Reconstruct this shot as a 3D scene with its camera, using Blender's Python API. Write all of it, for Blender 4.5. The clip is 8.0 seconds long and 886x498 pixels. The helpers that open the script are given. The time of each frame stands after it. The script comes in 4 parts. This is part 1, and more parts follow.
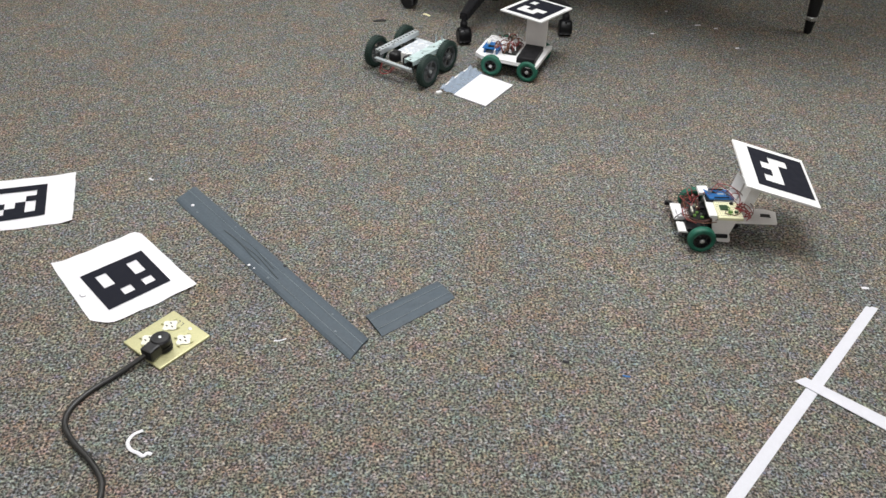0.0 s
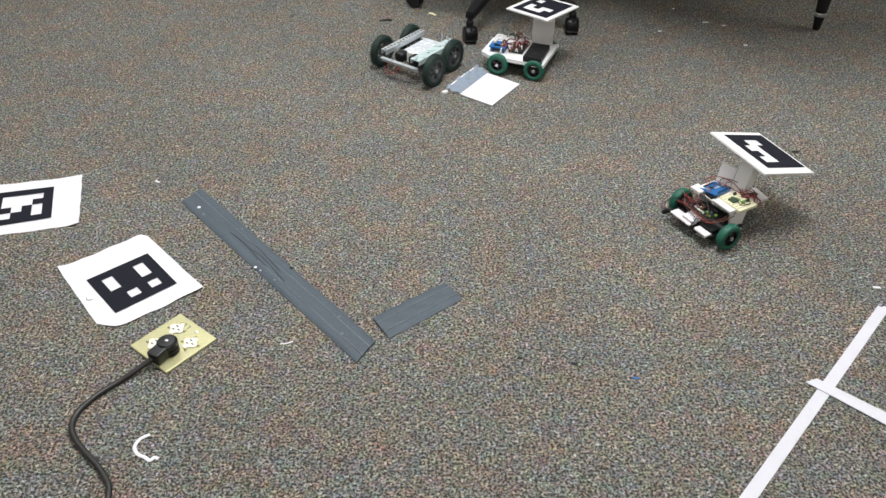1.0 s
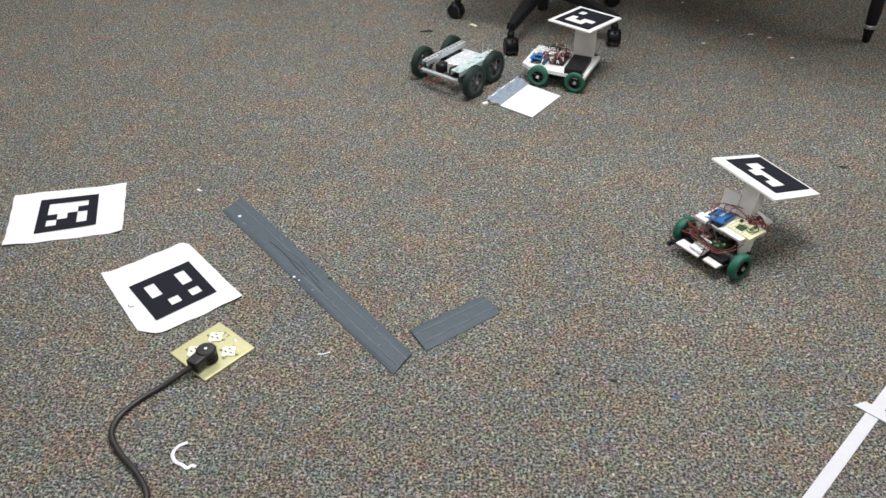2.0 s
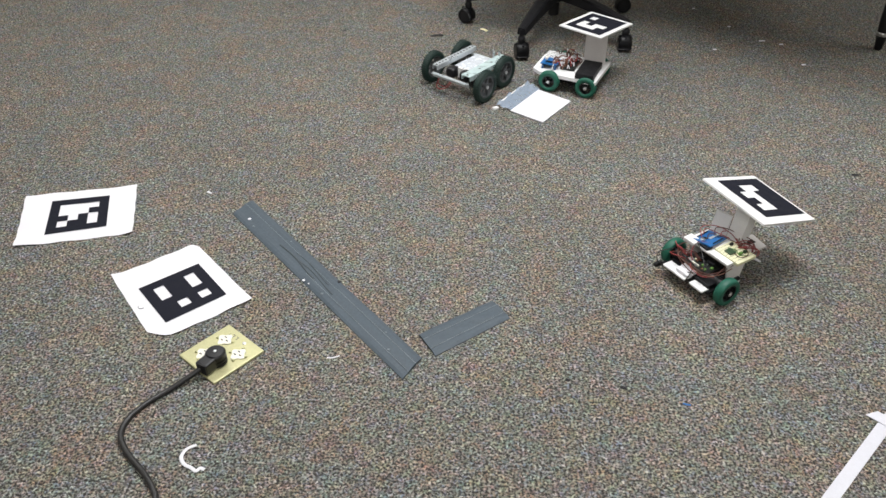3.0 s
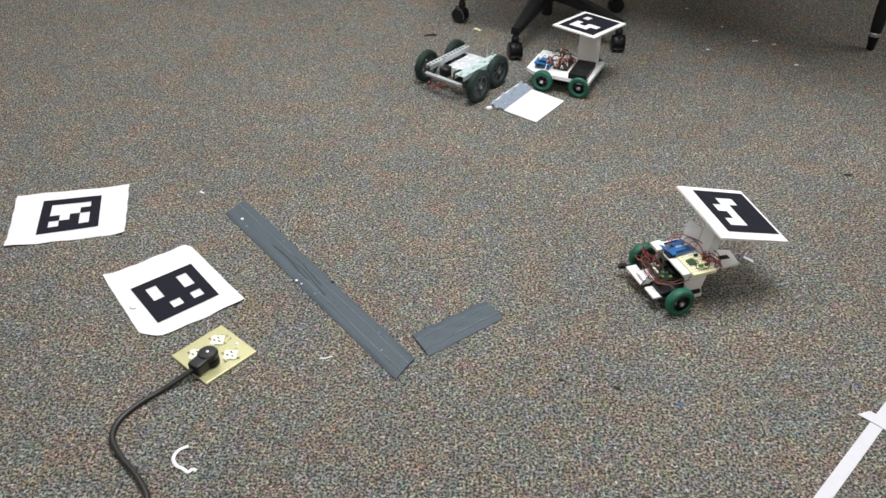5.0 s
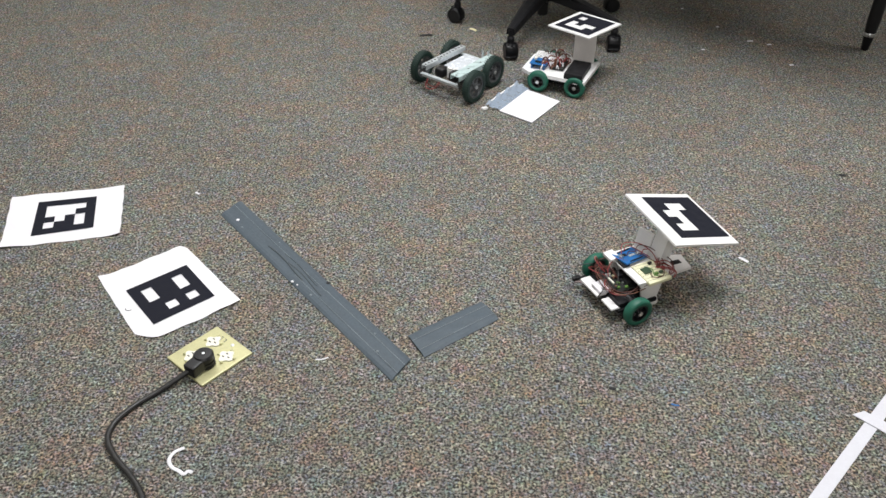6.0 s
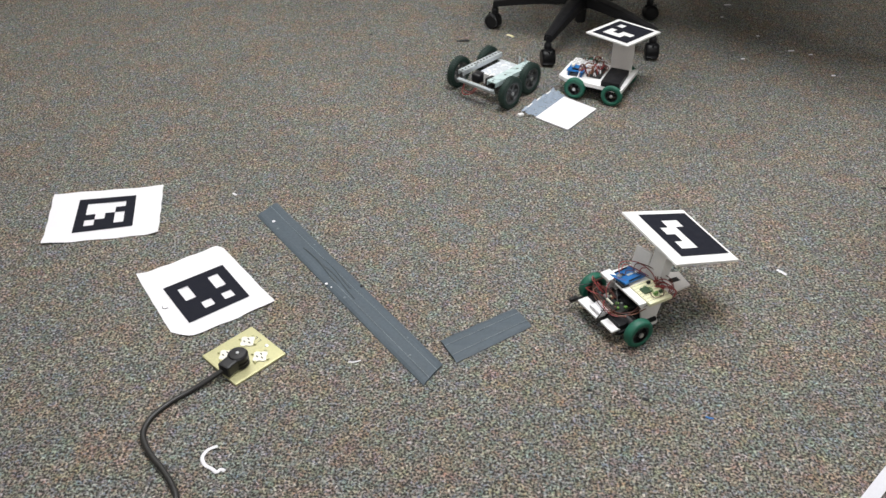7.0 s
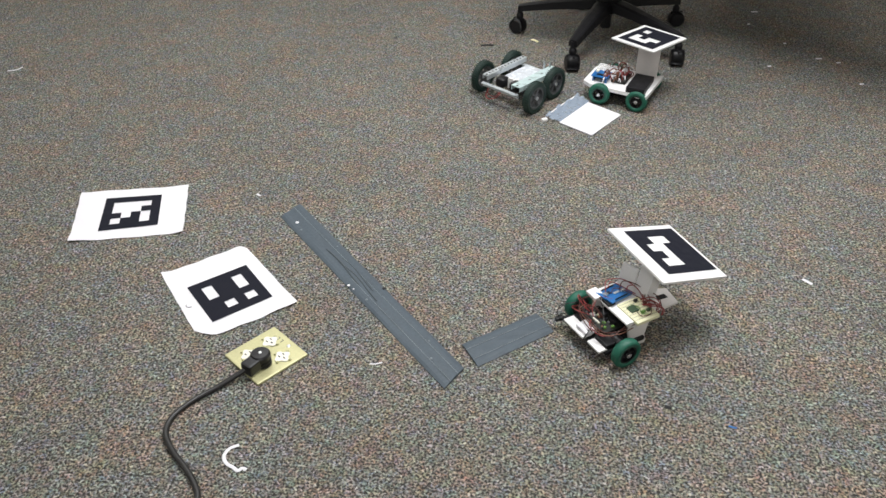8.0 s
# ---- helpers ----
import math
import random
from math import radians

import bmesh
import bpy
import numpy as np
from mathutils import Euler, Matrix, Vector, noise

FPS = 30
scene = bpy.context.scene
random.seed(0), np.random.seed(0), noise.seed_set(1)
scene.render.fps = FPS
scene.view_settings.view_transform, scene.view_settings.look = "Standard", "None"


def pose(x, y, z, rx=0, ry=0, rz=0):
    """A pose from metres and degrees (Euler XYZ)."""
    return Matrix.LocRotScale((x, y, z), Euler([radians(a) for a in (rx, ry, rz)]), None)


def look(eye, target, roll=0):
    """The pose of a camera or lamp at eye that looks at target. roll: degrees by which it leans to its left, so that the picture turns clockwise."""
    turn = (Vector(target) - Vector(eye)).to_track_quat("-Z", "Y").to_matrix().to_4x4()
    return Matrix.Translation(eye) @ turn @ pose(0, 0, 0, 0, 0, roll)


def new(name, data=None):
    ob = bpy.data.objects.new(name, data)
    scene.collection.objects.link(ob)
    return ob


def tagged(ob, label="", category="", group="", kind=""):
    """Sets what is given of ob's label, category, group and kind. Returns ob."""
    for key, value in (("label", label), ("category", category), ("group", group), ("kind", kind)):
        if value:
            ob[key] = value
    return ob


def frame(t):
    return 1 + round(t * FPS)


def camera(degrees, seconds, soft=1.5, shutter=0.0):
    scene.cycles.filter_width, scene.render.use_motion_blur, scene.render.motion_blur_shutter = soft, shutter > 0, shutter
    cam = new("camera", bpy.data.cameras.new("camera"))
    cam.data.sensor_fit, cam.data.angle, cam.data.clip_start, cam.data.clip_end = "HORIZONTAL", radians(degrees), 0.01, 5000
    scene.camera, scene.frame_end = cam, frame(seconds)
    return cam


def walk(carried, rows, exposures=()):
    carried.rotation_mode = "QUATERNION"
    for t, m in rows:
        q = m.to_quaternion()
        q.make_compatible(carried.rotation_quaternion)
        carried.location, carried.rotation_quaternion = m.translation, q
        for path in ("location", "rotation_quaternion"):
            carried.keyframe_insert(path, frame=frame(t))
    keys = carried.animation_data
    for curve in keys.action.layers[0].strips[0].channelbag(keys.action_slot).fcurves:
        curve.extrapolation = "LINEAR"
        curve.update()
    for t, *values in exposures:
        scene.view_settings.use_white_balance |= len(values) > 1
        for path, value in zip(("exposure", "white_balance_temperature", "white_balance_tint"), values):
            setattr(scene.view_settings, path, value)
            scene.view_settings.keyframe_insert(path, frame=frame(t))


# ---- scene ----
cam = camera(57.3, 8.0, soft=1.5)
PATH = [
    (0, (0.088, 0.021, 1.137), (0.153, 1.601, -0.087), 1.3),
    (0.5, (0.089, 0.026, 1.137), (0.158, 1.602, -0.091), 1.0),
    (1, (0.089, 0.033, 1.136), (0.136, 1.611, -0.092), 0.6),
    (1.5, (0.087, 0.044, 1.134), (0.075, 1.621, -0.096), -0.1),
    (2, (0.084, 0.044, 1.136), (0.042, 1.636, -0.074), -0.5),
    (2.2, (0.082, 0.044, 1.135), (0.037, 1.640, -0.069), -0.4),
    (3.3, (0.073, 0.048, 1.137), (0.009, 1.646, -0.065), -0.2),
    (3.5, (0.071, 0.047, 1.138), (0.004, 1.645, -0.062), -0.1),
    (4, (0.074, 0.045, 1.137), (0.029, 1.647, -0.059), -0.2),
    (4.5, (0.077, 0.050, 1.137), (0.041, 1.649, -0.064), 0.25),
    (4.7, (0.078, 0.050, 1.135), (0.034, 1.648, -0.068), 0.0),
    (5.8, (0.078, 0.051, 1.137), (0.041, 1.647, -0.067), 0.0),
    (6, (0.079, 0.052, 1.139), (0.045, 1.647, -0.066), 0.1),
    (6.5, (0.078, 0.055, 1.139), (0.026, 1.652, -0.064), 0.1),
    (7, (0.069, 0.052, 1.14), (-0.038, 1.652, -0.056), -0.2),
    (7.5, (0.066, 0.051, 1.139), (-0.06, 1.653, -0.052), -0.1),
    (8, (0.06, 0.050, 1.139), (-0.093, 1.652, -0.048), -0.25),
]
walk(cam, [(t, look(eye, target, roll)) for t, eye, target, roll in PATH])

# ---- light ----
world = bpy.data.worlds.new("room_air")
scene.world = world
world.use_nodes = True
world.node_tree.nodes["Background"].inputs[0].default_value = (0.9, 0.95, 1.0, 1)
world.node_tree.nodes["Background"].inputs[1].default_value = 0.05
scene.view_settings.exposure = 0.0
CEILING = 2.6
# unseen ceiling panels, placed and powered by the brightness wanted below: x, y, watts
# the fourth is added to fill shadows, the fifth raised to light upright faces
PANELS = [(0.36, 1.74, 72), (-0.8, 3.4, 24), (2.7, 2.6, 23), (-2.2, 1.9, 8), (0.2, -1.7, 38)]
PANEL = 1.2
for px, py, watts in PANELS:
    lamp = bpy.data.lights.new("panel_light", "AREA")
    lamp.shape, lamp.size, lamp.size_y, lamp.energy = "RECTANGLE", PANEL - 0.06, PANEL - 0.06, watts
    lamp.color = (0.985, 0.99, 1.0)
    new("panel_light", lamp).matrix_world = pose(px, py, CEILING - 0.03)


# ---- materials ----
def rgb(r, g, b):
    return (r, g, b, 1.0)


def surface(name, color, rough=0.5, metal=0.0, vary=0.12, scale=40.0, bump=0.0, bump_scale=300.0, spec=0.5, stain=None):
    """A node material: colour with broad and fine variation, varied roughness and fine relief."""
    m = bpy.data.materials.new(name)
    m.use_nodes = True
    nt = m.node_tree
    bs = nt.nodes["Principled BSDF"]
    bs.inputs["Metallic"].default_value = metal
    bs.inputs["Specular IOR Level"].default_value = spec
    co = nt.nodes.new("ShaderNodeTexCoord")
    big = nt.nodes.new("ShaderNodeTexNoise")
    big.inputs["Scale"].default_value = scale
    big.inputs["Detail"].default_value = 5
    small = nt.nodes.new("ShaderNodeTexNoise")
    small.inputs["Scale"].default_value = scale * 9
    small.inputs["Detail"].default_value = 3
    for n in (big, small):
        nt.links.new(co.outputs["Object"], n.inputs["Vector"])
    add = nt.nodes.new("ShaderNodeMath")
    add.operation = "ADD"
    nt.links.new(big.outputs["Fac"], add.inputs[0])
    nt.links.new(small.outputs["Fac"], add.inputs[1])
    rng = nt.nodes.new("ShaderNodeMapRange")
    rng.inputs["From Min"].default_value, rng.inputs["From Max"].default_value = 0.5, 1.55
    nt.links.new(add.outputs[0], rng.inputs["Value"])
    mix = nt.nodes.new("ShaderNodeMix")
    mix.data_type = "RGBA"
    dark = stain or tuple(c * (1 - 2 * vary) for c in color[:3]) + (1,)
    light = tuple(min(1, c * (1 + vary * 0.6)) for c in color[:3]) + (1,)
    mix.inputs[6].default_value, mix.inputs[7].default_value = dark, light
    nt.links.new(rng.outputs[0], mix.inputs[0])
    nt.links.new(mix.outputs[2], bs.inputs["Base Color"])
    rr = nt.nodes.new("ShaderNodeMapRange")
    rr.inputs["From Min"].default_value, rr.inputs["From Max"].default_value = 0.3, 0.7
    rr.inputs["To Min"].default_value, rr.inputs["To Max"].default_value = max(0, rough - 0.08), min(1, rough + 0.08)
    nt.links.new(big.outputs["Fac"], rr.inputs["Value"])
    nt.links.new(rr.outputs[0], bs.inputs["Roughness"])
    if bump:
        bn = nt.nodes.new("ShaderNodeTexNoise")
        bn.inputs["Scale"].default_value = bump_scale
        bn.inputs["Detail"].default_value = 4
        nt.links.new(co.outputs["Object"], bn.inputs["Vector"])
        b = nt.nodes.new("ShaderNodeBump")
        b.inputs["Strength"].default_value = bump
        b.inputs["Distance"].default_value = 0.002
        nt.links.new(bn.outputs["Fac"], b.inputs["Height"])
        nt.links.new(b.outputs["Normal"], bs.inputs["Normal"])
    return m


def carpet_material():
    """Multicoloured loop-pile carpet: short curled yarns of many shades over a backing painted dark for the shade
    between them, with small and broad drifts of hue.
    """
    m = bpy.data.materials.new("loop_carpet")
    m.use_nodes = True
    nt = m.node_tree
    bs = nt.nodes["Principled BSDF"]
    bs.inputs["Roughness"].default_value = 0.95
    bs.inputs["Specular IOR Level"].default_value = 0.1
    link = nt.links.new
    co = nt.nodes.new("ShaderNodeTexCoord")

    def node(kind, **inputs):
        n = nt.nodes.new(kind)
        for key, value in inputs.items():
            n.inputs[key.replace("_", " ")].default_value = value
        return n

    def noise_tex(scale, detail):
        n = node("ShaderNodeTexNoise", Scale=scale, Detail=detail)
        link(co.outputs["Object"], n.inputs["Vector"])
        return n

    def ramp_of(stops, mode):
        r = nt.nodes.new("ShaderNodeValToRGB")
        r.color_ramp.interpolation = mode
        el = r.color_ramp.elements
        while len(el) < len(stops):
            el.new(0.5)
        for e, (p, c) in zip(el, stops):
            e.position, e.color = p, (*c, 1)
        return r

    def vec(op, a, b):
        n = nt.nodes.new("ShaderNodeVectorMath")
        n.operation = op
        link(a, n.inputs[0])
        link(b, n.inputs["Scale"] if op == "SCALE" else n.inputs[1])
        return n.outputs[0]

    # yarn ends, each with its shade
    loops = node("ShaderNodeTexVoronoi", Scale=LOOPS, Randomness=0.9)
    link(co.outputs["Object"], loops.inputs["Vector"])
    sep = nt.nodes.new("ShaderNodeSeparateColor")
    link(loops.outputs["Color"], sep.inputs[0])
    yarn = ramp_of(YARNS, "CONSTANT")
    link(sep.outputs[0], yarn.inputs[0])
    val = node("ShaderNodeMapRange", To_Min=0.79, To_Max=1.21)
    link(sep.outputs[1], val.inputs["Value"])
    color = vec("SCALE", yarn.outputs[0], val.outputs[0])
    # hue: small speckled drifts, then broad ones
    small = noise_tex(48, 2)
    spread = nt.nodes.new("ShaderNodeVectorMath")
    spread.operation = "MULTIPLY_ADD"
    spread.inputs[1].default_value, spread.inputs[2].default_value = (0.56, 0.46, 0.60), (0.73, 0.77, 0.70)
    link(small.outputs["Color"], spread.inputs[0])
    color = vec("MULTIPLY", color, spread.outputs[0])
    broad = ramp_of(DRIFT, "LINEAR")
    link(noise_tex(10, 5).outputs["Fac"], broad.inputs[0])
    color = vec("MULTIPLY", color, broad.outputs[0])
    dust = node("ShaderNodeMapRange", From_Min=0.3, From_Max=0.7, To_Min=0.92, To_Max=1.08)
    link(noise_tex(2.3, 6).outputs["Fac"], dust.inputs["Value"])
    color = vec("SCALE", color, dust.outputs[0])
    # curled pile: short worms of yarn, the shade over the backing painted into the gaps
    curl = noise_tex(CURL, 1.1)
    curl.inputs["Distortion"].default_value = 0.35
    pile = node("ShaderNodeMapRange", From_Min=0.37, From_Max=0.64, To_Min=0.0, To_Max=1.0)
    link(curl.outputs["Fac"], pile.inputs["Value"])
    mix = nt.nodes.new("ShaderNodeMix")
    mix.data_type = "RGBA"
    mix.inputs[6].default_value = SHADED_BACKING
    link(pile.outputs[0], mix.inputs[0])
    link(color, mix.inputs[7])
    link(mix.outputs[2], bs.inputs["Base Color"])
    bump = node("ShaderNodeBump", Strength=0.9, Distance=0.003)
    link(pile.outputs[0], bump.inputs["Height"])
    link(bump.outputs["Normal"], bs.inputs["Normal"])
    return m


CURL = 218
SHADED_BACKING = (0.044, 0.042, 0.039, 1)
LOOPS = 185
YARNS = [
    (0.0, (0.222, 0.212, 0.202)),
    (0.16, (0.330, 0.270, 0.228)),
    (0.30, (0.288, 0.288, 0.246)),
    (0.48, (0.360, 0.342, 0.298)),
    (0.64, (0.270, 0.296, 0.268)),
    (0.78, (0.262, 0.278, 0.310)),
    (0.88, (0.440, 0.430, 0.398)),
]
DRIFT = [
    (0.36, (0.93, 0.99, 1.03)),
    (0.46, (0.98, 1.01, 0.99)),
    (0.54, (1.05, 1.00, 0.94)),
    (0.64, (1.15, 0.985, 0.88)),
]
CARPET = carpet_material()
PAINT = surface("wall_paint", rgb(0.62, 0.6, 0.55), 0.8, scale=3, vary=0.04, bump=0.1)
TILE = surface("ceiling_tile", rgb(0.75, 0.74, 0.71), 0.9, scale=6, vary=0.05, bump=0.2)
PAPER = surface("printer_paper", rgb(0.73, 0.72, 0.755), 0.75, scale=25, vary=0.03, bump=0.05)
INK = surface("toner_black", rgb(0.013, 0.014, 0.022), 0.7, scale=60, vary=0.15, spec=0.12)
FOAM = surface("white_foam_board", rgb(0.75, 0.745, 0.745), 0.55, scale=30, vary=0.04, bump=0.05)
# slightly darker and warmer than the white foam board
FOAM_DULL = surface("dull_foam_board", rgb(0.74, 0.71, 0.70), 0.6, scale=25, vary=0.05, bump=0.05)
GREEN = surface("green_rubber", rgb(0.006, 0.105, 0.066), 0.55, scale=90, vary=0.2, bump=0.15, bump_scale=500)
DARKGREEN = surface("dark_green_rubber", rgb(0.006, 0.026, 0.020), 0.6, scale=90, vary=0.25, bump=0.2, bump_scale=500)
BLACK = surface("black_plastic", rgb(0.008, 0.008, 0.010), 0.4, scale=50, vary=0.2, bump=0.05, spec=0.4)
MATTE = surface("matte_black_plastic", rgb(0.009, 0.009, 0.011), 0.5, scale=50, vary=0.2, bump=0.1, spec=0.25)
GREYRIM = surface("charcoal_plastic", rgb(0.075, 0.08, 0.085), 0.4, scale=50, vary=0.2)
STEEL = surface("bright_steel", rgb(0.62, 0.63, 0.64), 0.3, metal=1.0, scale=60, vary=0.1)
ALU = surface("zinc_plated_steel", rgb(0.60, 0.65, 0.68), 0.32, metal=0.45, scale=45, vary=0.15, bump=0.03)
PALE = surface("pale_aqua_plate", rgb(0.50, 0.62, 0.62), 0.3, metal=0.1, scale=45, vary=0.15, bump=0.03)
BLUE = surface("blue_circuit_board", rgb(0.02, 0.15, 0.42), 0.35, scale=120, vary=0.25)
PCB = surface("black_circuit_board", rgb(0.014, 0.016, 0.014), 0.4, scale=160, vary=0.4)
CREAM = surface("cream_breadboard", rgb(0.72, 0.7, 0.47), 0.5, scale=60, vary=0.06)
LIME = surface("lime_green_terminal", rgb(0.13, 0.27, 0.06), 0.4, scale=90, vary=0.2)
CHIP = surface("green_chip", rgb(0.035, 0.075, 0.035), 0.4, scale=90, vary=0.3)
RED = surface("red_wire", rgb(0.30, 0.045, 0.045), 0.45, scale=90, vary=0.2)
BROWN = surface("brown_wire", rgb(0.10, 0.028, 0.018), 0.45, scale=90, vary=0.2)
ORANGE = surface("faded_orange_wire", rgb(0.24, 0.10, 0.06), 0.5, scale=90, vary=0.2)
SHEETGREY = surface("grey_ribbed_vinyl", rgb(0.071, 0.092, 0.112), 0.6, scale=18, vary=0.14, bump=0.08, spec=0.35)
GROOVE = surface("worn_vinyl_ridge", rgb(0.17, 0.20, 0.22), 0.5, scale=70, vary=0.3)
SCUFF = surface("scuffed_vinyl", rgb(0.052, 0.068, 0.078), 0.6, scale=40, vary=0.3)
CLEARDECK = surface("cloudy_plastic_deck", rgb(0.68, 0.72, 0.77), 0.25, scale=60, vary=0.25)
BRASS = surface("satin_brass", rgb(0.54, 0.52, 0.29), 0.42, metal=0.3, scale=30, vary=0.12, bump=0.04)
PLUGIVORY = surface("ivory_socket", rgb(0.78, 0.76, 0.66), 0.45, scale=60, vary=0.06)
RUBBER = surface("black_cable", rgb(0.017, 0.016, 0.016), 0.45, scale=40, vary=0.2, bump=0.05)
TAPE = surface("white_masking_tape", rgb(0.60, 0.60, 0.65), 0.6, scale=40, vary=0.05, bump=0.2, bump_scale=250)
WOOD = surface("table_laminate", rgb(0.3, 0.22, 0.14), 0.4, scale=12, vary=0.15)
FABRIC = surface("black_fabric", rgb(0.012, 0.012, 0.015), 0.9, scale=60, vary=0.2, bump=0.3, bump_scale=700)
YELLOW = surface("yellow_scrap", rgb(0.80, 0.74, 0.46), 0.6, scale=60, vary=0.1)


def film_material():
    m = bpy.data.materials.new("clear_polythene")
    m.use_nodes = True
    bs = m.node_tree.nodes["Principled BSDF"]
    bs.inputs["Base Color"].default_value = rgb(0.42, 0.52, 0.66)
    bs.inputs["Roughness"].default_value = 0.08
    bs.inputs["Alpha"].default_value = 0.48
    n = m.node_tree.nodes.new("ShaderNodeTexNoise")
    n.inputs["Scale"].default_value = 60
    co = m.node_tree.nodes.new("ShaderNodeTexCoord")
    m.node_tree.links.new(co.outputs["Object"], n.inputs["Vector"])
    b = m.node_tree.nodes.new("ShaderNodeBump")
    b.inputs["Strength"].default_value = 0.9
    b.inputs["Distance"].default_value = 0.008
    m.node_tree.links.new(n.outputs["Fac"], b.inputs["Height"])
    m.node_tree.links.new(b.outputs["Normal"], bs.inputs["Normal"])
    return m


FILM = film_material()


def glow_material(name, color, strength):
    m = bpy.data.materials.new(name)
    m.use_nodes = True
    bs = m.node_tree.nodes["Principled BSDF"]
    bs.inputs["Base Color"].default_value = rgb(0.8, 0.8, 0.8)
    bs.inputs["Emission Color"].default_value = color
    bs.inputs["Emission Strength"].default_value = strength
    return m


DIFFUSER = glow_material("lit_diffuser", rgb(1, 0.97, 0.92), 2.0)


# ---- building helpers ----
def part(name, bm, material, parent, label="", smooth=False):
    """Links a bmesh as one mesh object under parent."""
    me = bpy.data.meshes.new(name)
    bmesh.ops.recalc_face_normals(bm, faces=bm.faces)
    bm.to_mesh(me)
    bm.free()
    for mm in material if isinstance(material, (list, tuple)) else [material]:
        me.materials.append(mm)
    if smooth:
        for p in me.polygons:
            p.use_smooth = True
    ob = new(name, me)
    ob.parent = parent
    if label:
        tagged(ob, label)
    return ob


def thing(name, m, label, category, group=""):
    ob = new(name)
    ob.empty_display_size = 0.05
    ob.matrix_world = m
    return tagged(ob, label, category, group)


def solo(name, bm, material, label, category, kind="", group="", smooth=False):
    return tagged(part(name, bm, material, None, smooth=smooth), label, category, group, kind)


def box(bm, x0, x1, y0, y1, z0, z1, m=None, bevel=0.0, seg=2, index=0):
    made = bmesh.ops.create_cube(bm, size=1.0)["verts"]
    t = Matrix.Translation(((x0 + x1) / 2, (y0 + y1) / 2, (z0 + z1) / 2)) @ Matrix.Diagonal((x1 - x0, y1 - y0, z1 - z0, 1))
    bmesh.ops.transform(bm, matrix=t, verts=made)
    fs = {f for v in made for f in v.link_faces}
    for f in fs:
        f.material_index = index
    if bevel:
        es = list({e for v in made for e in v.link_edges})
        r = bmesh.ops.bevel(bm, geom=es, offset=bevel, segments=seg, affect="EDGES", profile=0.6)
        made = list({v for f in r["faces"] for v in f.verts} | {v for v in made if v.is_valid})
        for f in r["faces"]:
            f.material_index = index
    if m is not None:
        bmesh.ops.transform(bm, matrix=m, verts=[v for v in made if v.is_valid])
    return bm


def rings(bm, profile, seg=28, m=None, closed=False, index=0):
    """A turned form about z: profile of (radius, z)."""
    rows = []
    for r, z in profile:
        rows.append([bm.verts.new((r * math.cos(2 * math.pi * i / seg), r * math.sin(2 * math.pi * i / seg), z)) for i in range(seg)])
    n = len(rows)
    for j in range(n if closed else n - 1):
        a, b = rows[j], rows[(j + 1) % n]
        for i in range(seg):
            f = bm.faces.new((a[i], a[(i + 1) % seg], b[(i + 1) % seg], b[i]))
            f.material_index = index
    if not closed:
        for r in (rows[0], rows[-1]):
            bm.faces.new(r).material_index = index
    if m is not None:
        bmesh.ops.transform(bm, matrix=m, verts=[v for r in rows for v in r])
    return bm


def spline(points, steps=8):
    """Points along a smooth curve through the given ones."""
    p = [Vector(q) for q in points]
    p = [2 * p[0] - p[1], *p, 2 * p[-1] - p[-2]]
    out = []
    for i in range(1, len(p) - 2):
        for k in range(steps):
            u = k / steps
            out.append(0.5 * (2 * p[i] + (p[i + 1] - p[i - 1]) * u + (2 * p[i - 1] - 5 * p[i] + 4 * p[i + 1] - p[i + 2]) * u * u
                              + (3 * p[i] - p[i - 1] - 3 * p[i + 1] + p[i + 2]) * u ** 3))
    out.append(p[-2])
    return out


def tube(bm, points, radius, seg=8, steps=8, taper=None):
    path = spline(points, steps)
    rows = []
    for i, q in enumerate(path):
        d = (path[min(i + 1, len(path) - 1)] - path[max(i - 1, 0)]).normalized()
        side = d.cross(Vector((0, 0, 1)))
        side = side.normalized() if side.length > 1e-4 else Vector((1, 0, 0))
        up = side.cross(d)
        r = radius if taper is None else radius + (taper - radius) * i / (len(path) - 1)
        rows.append([bm.verts.new(q + r * (math.cos(2 * math.pi * k / seg) * side + math.sin(2 * math.pi * k / seg) * up)) for k in range(seg)])
    for a, b in zip(rows, rows[1:]):
        for k in range(seg):
            bm.faces.new((a[k], a[(k + 1) % seg], b[(k + 1) % seg], b[k]))
    bm.faces.new(rows[0])
    bm.faces.new(rows[-1])
    return bm


def slab(bm, outline, z0, z1, m=None, top=None):
    """An upright prism over an outline of (x, y)."""
    lo = [bm.verts.new((x, y, z0)) for x, y in outline]
    hi = [bm.verts.new((x, y, z1)) for x, y in (top or outline)]
    n = len(lo)
    for i in range(n):
        bm.faces.new((lo[i], lo[(i + 1) % n], hi[(i + 1) % n], hi[i]))
    bm.faces.new(lo)
    bm.faces.new(hi)
    if m is not None:
        bmesh.ops.transform(bm, matrix=m, verts=lo + hi)
    return bm


B = bmesh.new

